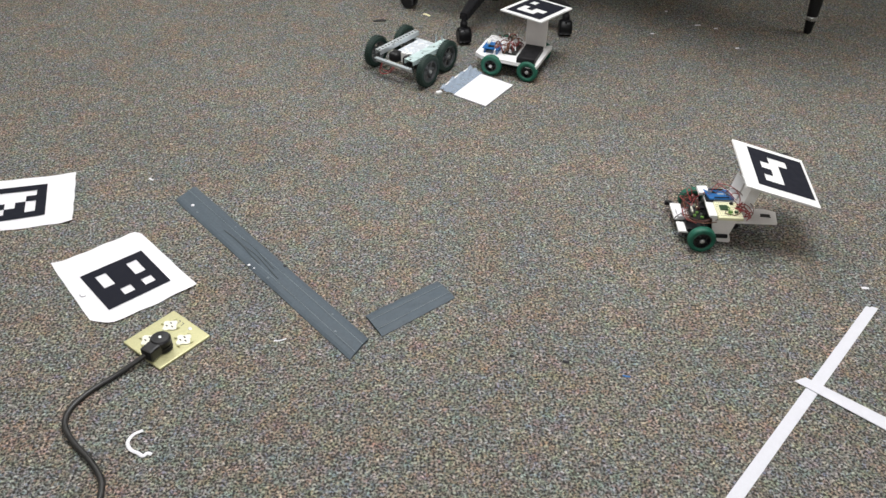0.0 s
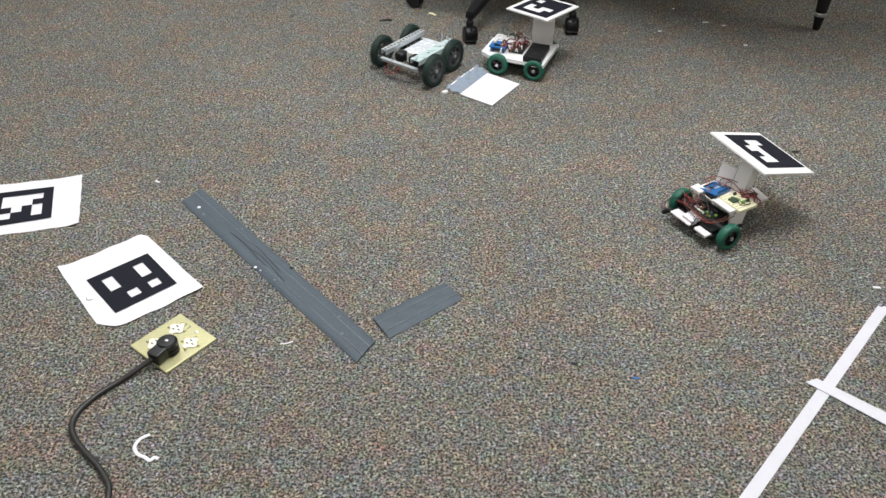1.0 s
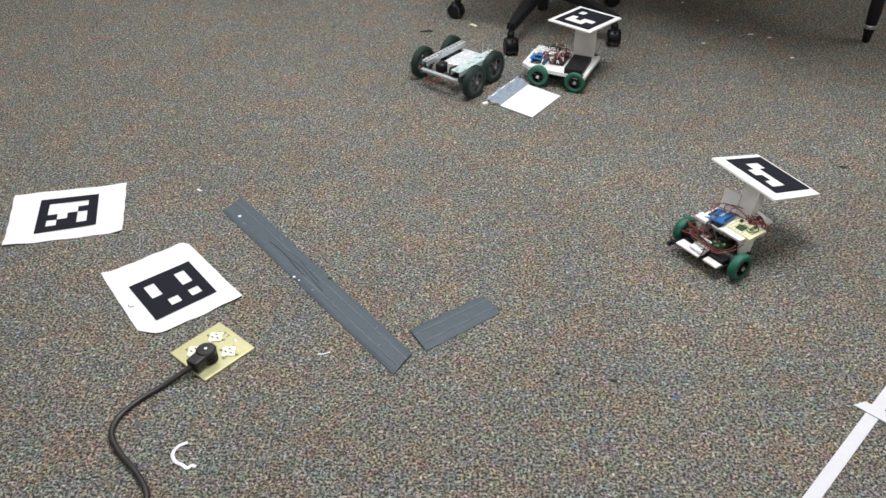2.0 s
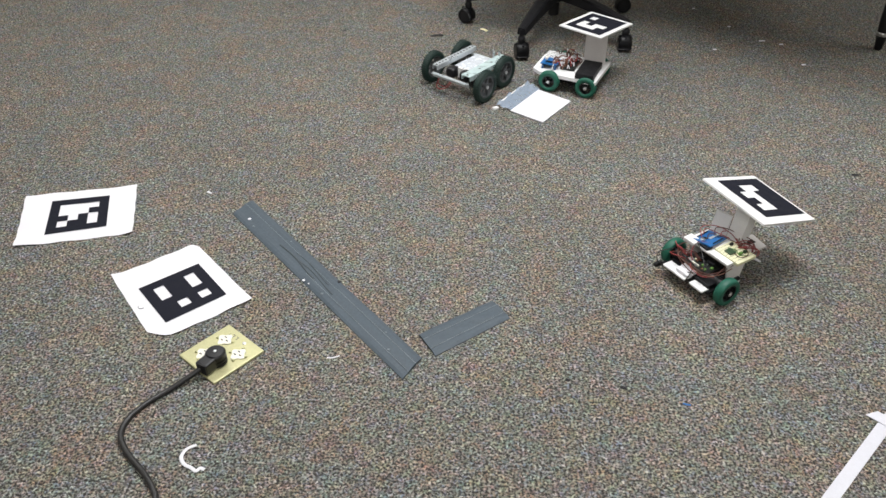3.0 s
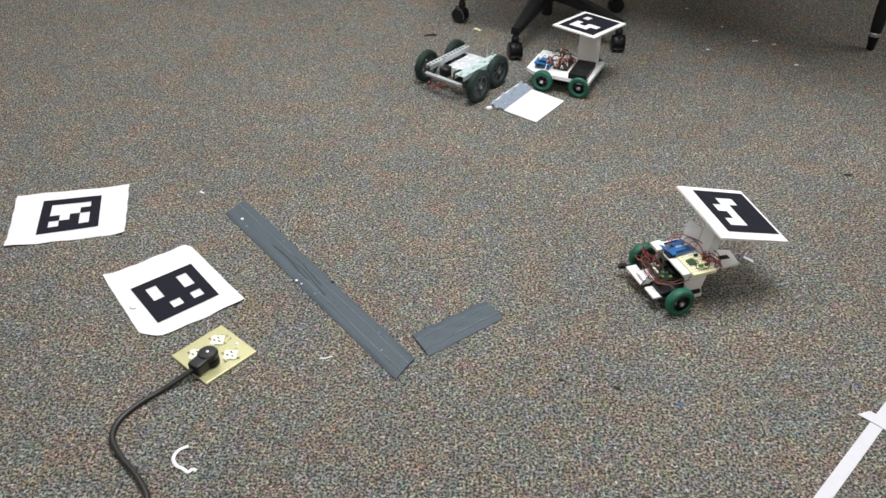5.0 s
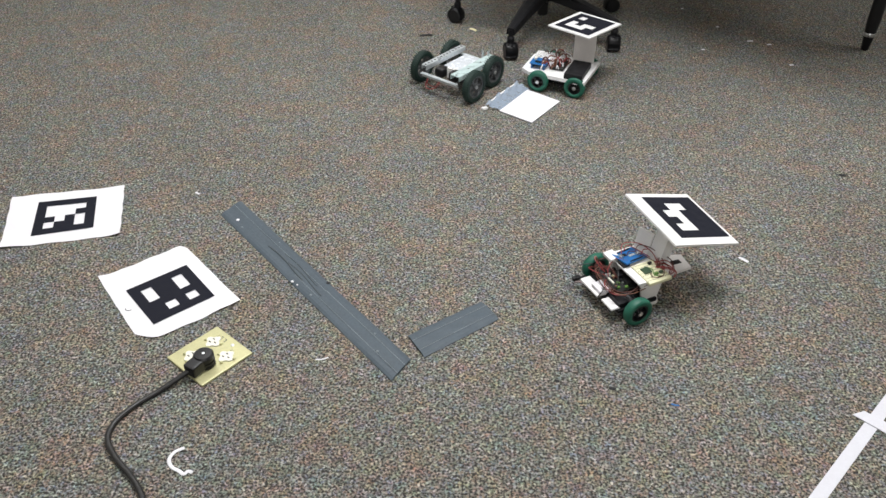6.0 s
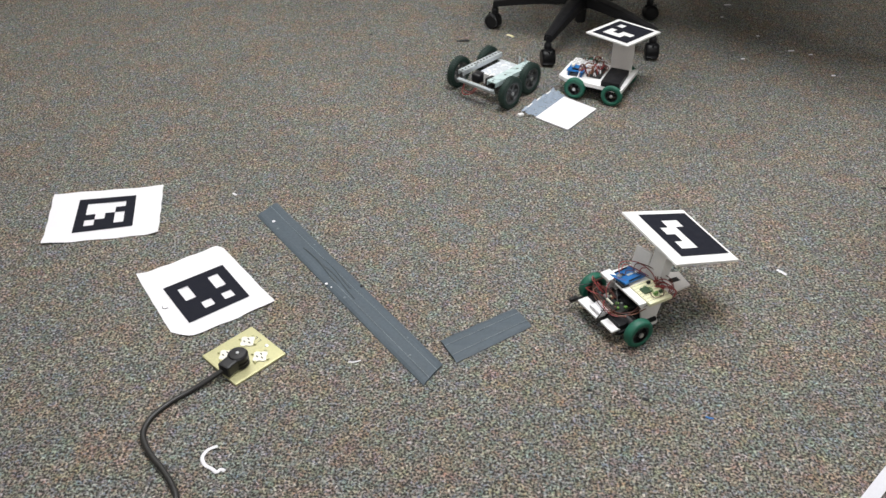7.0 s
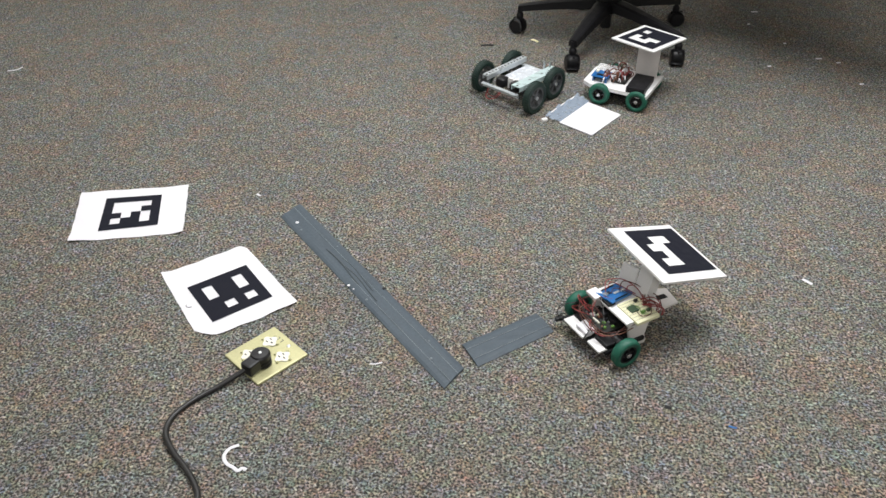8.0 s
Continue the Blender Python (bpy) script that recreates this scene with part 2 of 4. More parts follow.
# ---- the room ----
X0, X1, Y0, Y1 = -3.4, 3.6, -2.6, 5.2
bm = B()
box(bm, X0 - 0.2, X1 + 0.2, Y0 - 0.2, Y1 + 0.2, -0.08, 0)
solo("floor", bm, CARPET, "multicoloured grey-brown loop-pile office carpet", "carpet", "structure")
for name, x0, x1, y0, y1 in (("wall_north", X0, X1, Y1, Y1 + 0.15), ("wall_south", X0, X1, Y0 - 0.15, Y0),
                             ("wall_west", X0 - 0.15, X0, Y0 - 0.15, Y1 + 0.15), ("wall_east", X1, X1 + 0.15, Y0 - 0.15, Y1 + 0.15)):
    bm = B()
    box(bm, x0, x1, y0, y1, 0.0, CEILING)
    solo(name, bm, PAINT, "plain painted office wall", "wall", "structure")
bm = B()
box(bm, X0 - 0.15, X1 + 0.15, Y0 - 0.15, Y1 + 0.15, CEILING, CEILING + 0.1)
solo("ceiling", bm, TILE, "plain white office ceiling", "ceiling", "structure")
for px, py, watts in PANELS:
    h = PANEL / 2
    fixture = thing("ceiling_light", pose(px, py, CEILING), "unseen lit white square ceiling light panel", "ceiling light", "ceiling light panels")
    bm = B()
    for a in (-1, 1):
        box(bm, -h, h, a * (h - 0.015) - 0.015, a * (h - 0.015) + 0.015, -0.025, 0)
        box(bm, a * (h - 0.015) - 0.015, a * (h - 0.015) + 0.015, 0.03 - h, h - 0.03, -0.025, 0)
    part("frame", bm, FOAM, fixture)
    bm = B()
    box(bm, 0.03 - h, h - 0.03, 0.03 - h, h - 0.03, -0.012, -0.002)
    part("diffuser", bm, DIFFUSER, fixture, "glowing diffuser")


# ---- printed marker sheets ----
def printed(name, parent, to_plane, cells, label, z=0.0008):
    """The black square of a marker: a grid of six by six cells, less the white ones. to_plane maps (u, v) in 0..1 to a place."""
    bm = B()
    n = 24
    verts = {}
    for j in range(n + 1):
        for i in range(n + 1):
            q = Vector(to_plane(i / n, j / n))
            verts[i, j] = bm.verts.new((q.x, q.y, q.z + z))
    for j in range(n):
        for i in range(n):
            if (j * 6 // n, i * 6 // n) not in cells:
                bm.faces.new((verts[i, j], verts[i + 1, j], verts[i + 1, j + 1], verts[i, j + 1]))
    for v in [v for v in bm.verts if not v.link_faces]:
        bm.verts.remove(v)
    return part(name, bm, INK, parent, label)


def sheet(bm, corners, rise, n=24, thick=0.0004, cut=0.0):
    """A sheet of paper over four corners (u along the first edge), lifted by rise(u, v)."""
    a, b, c, d = [Vector((*q, 0)) for q in corners]

    def at(u, v):
        if cut and v > 1 - cut and u < cut:
            v = min(v, 1 - cut * (1 - u / cut) ** 1.5)
        if cut and u > 0.93 and v < 0.07:
            v = max(v, 0.07 - math.sqrt(max(0, 0.07 ** 2 - (u - 0.93) ** 2)))
        q = a.lerp(b, u).lerp(d.lerp(c, u), v)
        wob = 0.0012 * math.sin(19 * u + 3 * v) + 0.001 * math.sin(23 * v + 1.7)
        return Vector((q.x + wob, q.y - wob * 0.7, rise(u, v)))

    for top in (thick, 0.0):
        g = [[bm.verts.new(at(i / n, j / n) + Vector((0, 0, top))) for i in range(n + 1)] for j in range(n + 1)]
        for j in range(n):
            for i in range(n):
                try:
                    bm.faces.new((g[j][i], g[j][i + 1], g[j + 1][i + 1], g[j + 1][i]))
                except ValueError:
                    pass
    return at


def bilinear(corners):
    a, b, c, d = [Vector((*q, 0)) for q in corners]
    return lambda u, v: a.lerp(b, u).lerp(d.lerp(c, u), v)


# torn square sheet with a four-window marker; curled corner
def rise_card(u, v):
    return 0.001 + 0.008 * max(0, 1 - 5 * math.hypot(u, v)) ** 1.5 + 0.003 * max(0, 1 - 4 * math.hypot(1 - u, 1 - v)) + 0.003 * max(0, v - 0.85) * 6 * (0.6 + 0.4 * math.sin(9 * u))


CARD = [(-0.715, 1.431), (-0.562, 1.562), (-0.382, 1.361), (-0.552, 1.222)]
card = thing("marker_sheet", pose(0, 0, 0), "square white paper with a black four-window marker, torn edge", "paper sheet", "marker sheets")
bm = B()
sheet(bm, CARD, rise_card, cut=0.16)
part("paper", bm, PAPER, card, smooth=True)
MARK1 = [(-0.640, 1.390), (-0.533, 1.483), (-0.442, 1.377), (-0.546, 1.283)]
flat = bilinear(MARK1)
printed("printed_square", card, lambda u, v: flat(u, v) + Vector((0, 0, 0.0014)), {(1, 1), (1, 4), (2, 1), (2, 4), (4, 2), (4, 4)}, "black printed marker square", 0.0012)


bm = B()
tube(bm, [(-0.621, 1.333, 0.0022), (-0.619, 1.327, 0.0022), (-0.613, 1.325, 0.0022), (-0.607, 1.328, 0.0022)], 0.0007, 5, 4)
part("pencil_smudge", bm, GREYRIM, card, "faint curved pencil mark")


def rise_letter(u, v):
    return 0.001 + 0.006 * max(0, 1 - 4 * math.hypot(u, 1 - v)) + 0.008 * max(0, u - 0.88) * 6 * (0.5 + v / 2) + 0.0008 * math.sin(5 * u) ** 2


LETTER = [(-1.053, 1.751), (-0.784, 1.809), (-0.722, 1.595), (-0.984, 1.532)]
letter = thing("marker_sheet", pose(0, 0, 0), "white letter paper with a black pixel marker, curling edges", "paper sheet", "marker sheets")
bm = B()
sheet(bm, LETTER, rise_letter)
part("paper", bm, PAPER, letter, smooth=True)
MARK2 = [(-0.973, 1.726), (-0.837, 1.757), (-0.797, 1.623), (-0.932, 1.582)]
flat2 = bilinear(MARK2)
WHITE2 = {(1, 1), (1, 2), (1, 3), (1, 4), (2, 1), (2, 2), (2, 3), (3, 2), (3, 4), (4, 1), (4, 4)}
printed("printed_square", letter, lambda u, v: flat2(u, v) + Vector((0, 0, 0.0022)), WHITE2, "black printed marker square", 0.0008)


# ---- grey vinyl strips ----
def strip(a, b, c, d, label, ridges, pits):
    """A flat ribbed vinyl strip over corners: a to b is the long side, d to c the other."""
    a, b, c, d = [Vector((*q, 0)) for q in (a, b, c, d)]
    root = thing("vinyl_strip", Matrix.Translation(((a + b + c + d) / 4)), label, "floor strip", "grey vinyl strips")
    o = (a + b + c + d) / 4
    at = lambda u, v: a.lerp(b, u).lerp(d.lerp(c, u), v) - o
    bm = B()
    n, k = 30, 10
    prof = [0.0015, 0.0042, 0.005, 0.0048, 0.005, 0.005, 0.005, 0.0048, 0.005, 0.0042, 0.0015]
    top = [[bm.verts.new(at(i / n, j / k) + Vector((0, 0, prof[j] + 0.0006 * math.sin(i * 0.7 + j)))) for j in range(k + 1)] for i in range(n + 1)]
    low = [[bm.verts.new(at(i / n, j / k) * 1.0) for j in (0, k)] for i in range(n + 1)]
    for i in range(n):
        for j in range(k):
            bm.faces.new((top[i][j], top[i + 1][j], top[i + 1][j + 1], top[i][j + 1]))
        bm.faces.new((low[i][0], low[i + 1][0], top[i + 1][0], top[i][0]))
        bm.faces.new((low[i][1], low[i + 1][1], top[i + 1][k], top[i][k]))
        bm.faces.new((low[i][0], low[i][1], low[i + 1][1], low[i + 1][0]))
    for i in (0, n):
        bm.faces.new([low[i][0], *top[i], low[i][1]])
    part("strip_body", bm, SHEETGREY, root)
    for v, w, u0, u1, mm in ridges:
        bm = B()
        pts = [at(u0 + (u1 - u0) * i / 12, v + (0.05 * math.sin(i * 0.4) if mm is SCUFF else 0)) + Vector((0, 0, 0.0054)) for i in range(13)]
        tube(bm, pts, w, 6, 1)
        for q in bm.verts:
            q.co.z = 0.0054 + (q.co.z - 0.0054) * 0.5
        part("rib" if mm is GROOVE else "scuff", bm, mm, root, "lighter raised rib" if mm is GROOVE else "dark scuff mark")
    for u, v, r, mm in pits:
        bm = B()
        q = at(u, v)
        rings(bm, [(r, 0.0), (r * 0.95, 0.0012), (r * 0.4, 0.0018)], 12, Matrix.Translation((q.x, q.y, 0.005)))
        part("nail_head", bm, mm, root)
    return root


strip((-0.502, 1.683), (-0.042, 1.136), (-0.008, 1.195), (-0.467, 1.746), "long dark grey ribbed vinyl floor strip", [(0.3, 0.0008, 0.46, 1, GROOVE), (0.68, 0.0008, 0.6, 1, GROOVE), (0.66, 0.0006, 0, 0.6, GROOVE), (0.40, 0.0022, 0.28, 0.50, SCUFF), (0.46, 0.0018, 0.40, 0.60, SCUFF), (0.62, 0.0012, 0.36, 0.56, SCUFF)],
      [(0.08, 0.3, 0.0042, PAPER), (0.125, 0.2, 0.003, GROOVE), (0.475, 0.04, 0.0034, PAPER), (0.50, 0.08, 0.002, PAPER), (0.58, 0.94, 0.004, BLACK),
       (0.57, 0.16, 0.003, GROOVE), (0.30, 0.8, 0.002, GROOVE), (0.85, 0.75, 0.0022, GROOVE), (0.90, 0.36, 0.003, GROOVE)])
strip((0.018, 1.201), (0.169, 1.317), (0.132, 1.373), (-0.019, 1.263), "short dark grey ribbed vinyl floor strip", [(0.28, 0.0008, 0, 1, GROOVE), (0.7, 0.0008, 0, 1, GROOVE)], [])

# ---- brass floor socket with plug and cable ----
socket = thing("floor_socket", pose(-0.406, 1.1945, 0, 0, 0, 50), "square brass floor socket plate with white outlets", "floor socket")
SW, SH = 0.060, 0.058
bm = B()
box(bm, -SW, SW, -SH, SH, 0.0, 0.006, bevel=0.0022)
part("plate", bm, BRASS, socket)
for ox, oy in ((0.018, -0.03), (0.026, 0.024), (-0.026, 0.022)):
    bm = B()
    lobes = [(ox + (0.0145 + 0.0025 * math.cos(4 * a)) * math.cos(a), oy + (0.0145 + 0.0025 * math.cos(4 * a)) * math.sin(a)) for a in [2 * math.pi * k / 40 for k in range(40)]]
    slab(bm, lobes, 0.005, 0.0085)
    outlet = part("outlet", bm, PLUGIVORY, socket, "white lobed outlet face")
    for sx, sy in ((-0.005, 0.004), (0.005, 0.004), (0.0, -0.006)):
        bm = B()
        box(bm, ox + sx - 0.0012, ox + sx + 0.0012, oy + sy - 0.0028, oy + sy + 0.0028, 0.0084, 0.0089)
        part("slot", bm, BLACK, outlet)
for ox, oy in ((0.018, -0.03), (0.026, 0.024), (-0.026, 0.022)):
    for k in range(4):
        bm = B()
        box(bm, 0.0150, 0.0205, -0.0028, 0.0028, 0.0058, 0.0098, Matrix.Translation((ox, oy, 0)) @ Matrix.Rotation(radians(20 + 90 * k), 4, "Z"), bevel=0.001, seg=1)
        part("outlet_tab", bm, BRASS, socket, "brass tab beside an outlet")
for my in (0.022, 0.011):
    bm = B()
    box(bm, 0.040, 0.0485, my - 0.003, my - 0.0018, 0.0059, 0.0064)
    box(bm, 0.0473, 0.0485, my - 0.0018, my + 0.003, 0.0059, 0.0064)
    part("stamped_mark", bm, GREYRIM, socket, "dark stamped mark")
for sx, sy in ((0.046, -0.012), (-0.045, 0.0)):
    bm = B()
    rings(bm, [(0.004, 0.005), (0.004, 0.0068), (0.0025, 0.0075)], 14, Matrix.Translation((sx, sy, 0)))
    part("screw", bm, STEEL, socket)

plug = thing("power_plug", pose(-0.407, 1.167, 0.0, 0, 0, 240), "round black power plug with a coiled black cable", "power plug")
bm = B()
rings(bm, [(0.0165, 0.006), (0.0165, 0.008), (0.0198, 0.0085), (0.0198, 0.012), (0.0162, 0.0125), (0.0162, 0.0155), (0.0198, 0.016), (0.0198, 0.0195), (0.0162, 0.020), (0.0162, 0.023), (0.0198, 0.0235), (0.0198, 0.033), (0.0165, 0.0365), (0.004, 0.037)], 30)
part("plug_body", bm, BLACK, plug, smooth=False)
bm = B()
box(bm, 0.008, 0.041, -0.0135, 0.0135, 0.008, 0.034, bevel=0.004)
part("cord_grip", bm, BLACK, plug)
bm = B()
rings(bm, [(0.0032, 0.0368), (0.0032, 0.0376), (0.002, 0.038)], 12)
part("screw", bm, STEEL, plug, "bright screw in the plug's top")
bm = B()
inv = plug.matrix_world.inverted()
tube(bm, [inv @ Vector(q) for q in ((-0.427, 1.138, 0.020), (-0.450, 1.120, 0.012), (-0.480, 1.093, 0.0055), (-0.512, 1.058, 0.0055), (-0.534, 1.018, 0.0055),
     (-0.533, 0.98, 0.0055), (-0.507, 0.942, 0.0055), (-0.467, 0.903, 0.0055), (-0.441, 0.872, 0.0055), (-0.428, 0.845, 0.0055), (-0.424, 0.79, 0.0055), (-0.44, 0.70, 0.0055), (-0.43, 0.55, 0.0055))], 0.0055, 12, 8)
part("cable", bm, RUBBER, plug, smooth=True)


# ---- white tape on the carpet ----
def tape_piece(outline, z, label):
    bm = B()
    slab(bm, outline, z, z + 0.0012)
    solo("floor_tape", bm, TAPE, label, "tape", group="tape marks")


tape_piece([(1.044, 1.286), (1.049, 1.281), (1.056, 1.283), (1.066, 1.277), (0.628, 0.814), (0.43, 0.60), (0.405, 0.622), (0.597, 0.815)], 0.0005, "long white tape line stuck on the carpet")
tape_piece([(0.808, 1.071), (0.833, 1.080), (0.945, 0.978), (1.45, 0.52), (1.43, 0.495), (0.931, 0.949)], 0.0022, "white tape line crossing the longer one")

# ---- zip bag with a white sheet in it ----
bag = thing("zip_bag", pose(0, 0, 0), "clear zip bag with a white card, lying on carpet", "plastic bag")
bm = B()
slab(bm, [(0.201, 2.246), (0.293, 2.173), (0.388, 2.311), (0.292, 2.390)], 0.002, 0.0055)
part("white_card", bm, PAPER, bag)
bm = B()
n = 14
quad = [Vector((0.154, 2.264, 0)), Vector((0.204, 2.246, 0)), Vector((0.298, 2.392, 0)), Vector((0.262, 2.424, 0))]
g = [[bm.verts.new(quad[0].lerp(quad[1], i / n).lerp(quad[3].lerp(quad[2], i / n), j / n) + Vector((0, 0, 0.0075 + (0.010 * math.sin(j * 0.8 + i * 0.45) ** 2 + 0.006 * math.sin(i * 1.9 + j * 0.3) ** 2) * (1 - i / n)))) for i in range(n + 1)] for j in range(n + 1)]
for j in range(n):
    for i in range(n):
        bm.faces.new((g[j][i], g[j][i + 1], g[j + 1][i + 1], g[j + 1][i]))
part("film", bm, FILM, bag, "clear crinkled polythene", smooth=True)
bm = B()
tube(bm, [(0.166, 2.276, 0.012), (0.21, 2.345, 0.014), (0.256, 2.415, 0.012)], 0.0022, 6)
part("zip_seal", bm, FOAM, bag)
bm = B()
box(bm, -0.009, 0.009, -0.006, 0.006, 0, 0.010, pose(0.157, 2.258, 0, 0, 0, 30), bevel=0.003)
part("zip_slider", bm, FOAM, bag, "white zip slider")


# ---- wheels ----
def wheel(parent, x, y, side, radius, width, tyre, spokes=5, rim=BLACK, name="wheel", tread=0, inner=0.64):
    """A wheel on an axle along y at (x, y, radius); side is the way its face looks."""
    hub = new(name)
    hub.empty_display_size = 0.02
    hub.parent = parent
    hub.matrix_basis = pose(x, y, radius)
    turn = Matrix.Rotation(-side * math.pi / 2, 4, "X")
    w = width / 2
    bm = B()
    ri = radius * inner
    prof = [(ri, -w), (radius * 0.9, -w), (radius * 0.985, -w * 0.6), (radius, 0), (radius * 0.985, w * 0.6), (radius * 0.9, w), (ri, w)]
    rings(bm, prof, 40, turn, closed=True)
    for k in range(tread):
        box(bm, radius * 0.97, radius * 1.012, -radius * 0.028, radius * 0.028, -w * 0.92, w * 0.92, turn @ Matrix.Rotation(2 * math.pi * (k + 0.5) / tread, 4, "Z"))
    part("tyre", bm, tyre, hub, smooth=tread == 0)
    bm = B()
    rings(bm, [(ri, -w * 0.8), (ri, w * 0.8), (ri * 0.86, w * 0.8), (ri * 0.86, -w * 0.8)], 32, turn, closed=True)
    rings(bm, [(ri * 0.3, -w * 0.7), (ri * 0.3, w * 0.7), (ri * 0.22, w * 0.9)], 20, turn)
    for k in range(spokes):
        box(bm, ri * 0.2, ri * 0.9, -ri * 0.11, ri * 0.11, -w * 0.35, w * 0.35, turn @ Matrix.Rotation(2 * math.pi * k / spokes, 4, "Z"))
    part("rim", bm, rim, hub)
    bm = B()
    rings(bm, [(0.0055, w * 0.8), (0.0055, w * 1.12), (0.0035, w * 1.25)], 14, turn)
    part("axle_screw", bm, STEEL, hub, "bright steel axle end")
    return hub


def tag_plate(parent, centre, ex, ey, side, border, cells, name="tag_board"):
    """A foam board with a printed marker: ex, ey are its unit edges, border the white margins (u0, u1, v0, v1)."""
    ex, ey = Vector(ex).normalized(), Vector(ey)
    ez = ex.cross(ey).normalized()
    ey = ez.cross(ex)
    flip = -1 if ez.z < 0 else 1
    m = Matrix.Identity(4)
    for i in range(3):
        m[i][0], m[i][1], m[i][2], m[i][3] = ex[i], ey[i], ez[i] * flip, centre[i]
    bm = B()
    s = side / 2
    box(bm, -s, s, -s, s, -0.005, 0.0, bevel=0.001)
    bmesh.ops.transform(bm, matrix=m, verts=bm.verts)
    board = part(name, bm, FOAM, parent, "white foam board with a printed marker")
    u0, u1, v0, v1 = border
    at = lambda u, v: m @ Vector((-s + side * (u0 + (1 - u0 - u1) * u), -s + side * (v0 + (1 - v0 - v1) * v), 0.0))
    printed("printed_square", board, at, cells, "black printed marker square")
    return board


# ---- the driving robot ----
TRACK, RW = 0.082, 0.032
AXLE = {1: 0.003, -1: -0.004}
rover = thing("robot_car", pose(0.262, 1.3045, 0, 0, 0, -145.9), "home-built white foam robot car with green wheels, raised marker", "robot", "robot cars")
wheel_left = wheel(rover, AXLE[1], TRACK, 1, RW, 0.020, GREEN)
wheel_right = wheel(rover, AXLE[-1], -TRACK, -1, RW, 0.020, GREEN)
bm = B()
box(bm, -0.062, 0.036, -0.062, 0.062, 0.022, 0.030, bevel=0.0015)
part("base_plate", bm, MATTE, rover, "black base plate")
for y0, y1, x1 in ((-0.056, 0.008, 0.053), (0.020, 0.058, 0.051)):
    bm = B()
    box(bm, 0.028, x1, y0, y1, 0.0302, 0.0350, bevel=0.0015)
    part("front_bumper", bm, FOAM, rover, "white foam bumper strip")
bm = B()
box(bm, 0.016, 0.046, -0.026, 0.010, 0.0352, 0.044, bevel=0.004, seg=3)
bmesh.ops.subdivide_edges(bm, edges=bm.edges[:], cuts=2, use_grid_fill=True)
for v in bm.verts:
    v.co += noise.noise_vector(v.co * 110) * 0.0028
part("sensor_cover", bm, PAPER, rover, "crumpled white taped lump")
for s in (-1, 1):
    bm = B()
    rings(bm, [(0.012, 0.0), (0.012, 0.045)], 18, pose(0, s * 0.026, 0.036, -s * 90))
    part("gear_motor", bm, BLACK, rover)
bm = B()
box(bm, -0.018, 0.033, 0.018, 0.058, 0.030, 0.043, bevel=0.003)
part("battery_pack", bm, MATTE, rover, "black battery pack")
bm = B()
box(bm, -0.022, 0.022, -0.040, 0.034, 0.050, 0.0525)
board = part("motor_board", bm, PCB, rover, "black motor driver board")
rnd = random.Random(4)
for cx, cy, sx, sy, sz, mm in ((0.012, 0.022, 0.003, 0.0035, 0.005, LIME), (0.004, 0.010, 0.003, 0.0035, 0.005, LIME), (-0.004, 0.028, 0.0035, 0.003, 0.005, LIME), (-0.010, -0.010, 0.006, 0.008, 0.009, BLACK),
                               (0.010, -0.018, 0.005, 0.006, 0.006, STEEL), (-0.012, 0.018, 0.003, 0.009, 0.010, BLACK), (0.014, -0.002, 0.002, 0.010, 0.005, PLUGIVORY), (-0.002, -0.030, 0.004, 0.004, 0.008, GREYRIM)):
    bm = B()
    box(bm, cx - sx, cx + sx, cy - sy, cy + sy, 0.0525, 0.0525 + sz, bevel=0.0008, seg=1)
    part("component", bm, mm, board)
for k in range(18):
    cx, cy = rnd.uniform(-0.018, 0.020), rnd.uniform(-0.038, 0.031)
    bm = B()
    box(bm, cx - 0.0018, cx + 0.0018, cy - rnd.uniform(0.001, 0.003), cy + 0.002, 0.0525, 0.0525 + rnd.uniform(0.002, 0.006))
    part("component", bm, (GREYRIM, CREAM, BLACK, STEEL, ORANGE, BLACK)[k % 6], board)
bm = B()
box(bm, -0.086, -0.013, -0.060, 0.058, 0.074, 0.0785, bevel=0.001)
part("upper_deck", bm, FOAM, rover, "white foam upper deck")
bm = B()
box(bm, -0.083, -0.027, 0.006, 0.071, 0.0787, 0.0862, bevel=0.0012)
bread = part("breadboard", bm, CREAM, rover, "cream solderless breadboard")
for r in range(7):
    bm = B()
    y = 0.011 + r * 0.0085
    for k in range(13):
        x = -0.080 + k * 0.0042
        box(bm, x - 0.0009, x + 0.0009, y - 0.0009, y + 0.0009, 0.0861, 0.0864)
    part("hole_row", bm, GREYRIM, bread)
bm = B()
box(bm, -0.054, -0.036, 0.024, 0.042, 0.0862, 0.0895, bevel=0.0008)
part("chip", bm, CHIP, rover, "small green breakout board")
bm = B()
box(bm, -0.030, 0.030, -0.023, 0.023, 0, 0.003, pose(-0.046, -0.026, 0.083, 5, -4, 8))
blue = part("controller_board", bm, BLUE, rover, "blue microcontroller board")
for cx, cy, sx, sy, sz, mm in ((-0.004, 0.002, 0.008, 0.003, 0.002, ALU), (0.010, -0.006, 0.004, 0.004, 0.002, BLACK), (0.0, 0.020, 0.018, 0.0011, 0.003, BLACK), (0.0, -0.020, 0.018, 0.0011, 0.003, BLACK), (0.021, -0.004, 0.004, 0.005, 0.005, STEEL), (-0.018, 0.006, 0.004, 0.004, 0.006, STEEL)):
    bm = B()
    box(bm, cx - sx, cx + sx, cy - sy, cy + sy, 0.003, 0.003 + sz, pose(-0.046, -0.026, 0.083, 5, -4, 8), bevel=0.0006, seg=1)
    part("component", bm, mm, blue)
bm = B()
box(bm, -0.0268, -0.009, 0.007, 0.060, 0.0787, 0.0832, bevel=0.001)
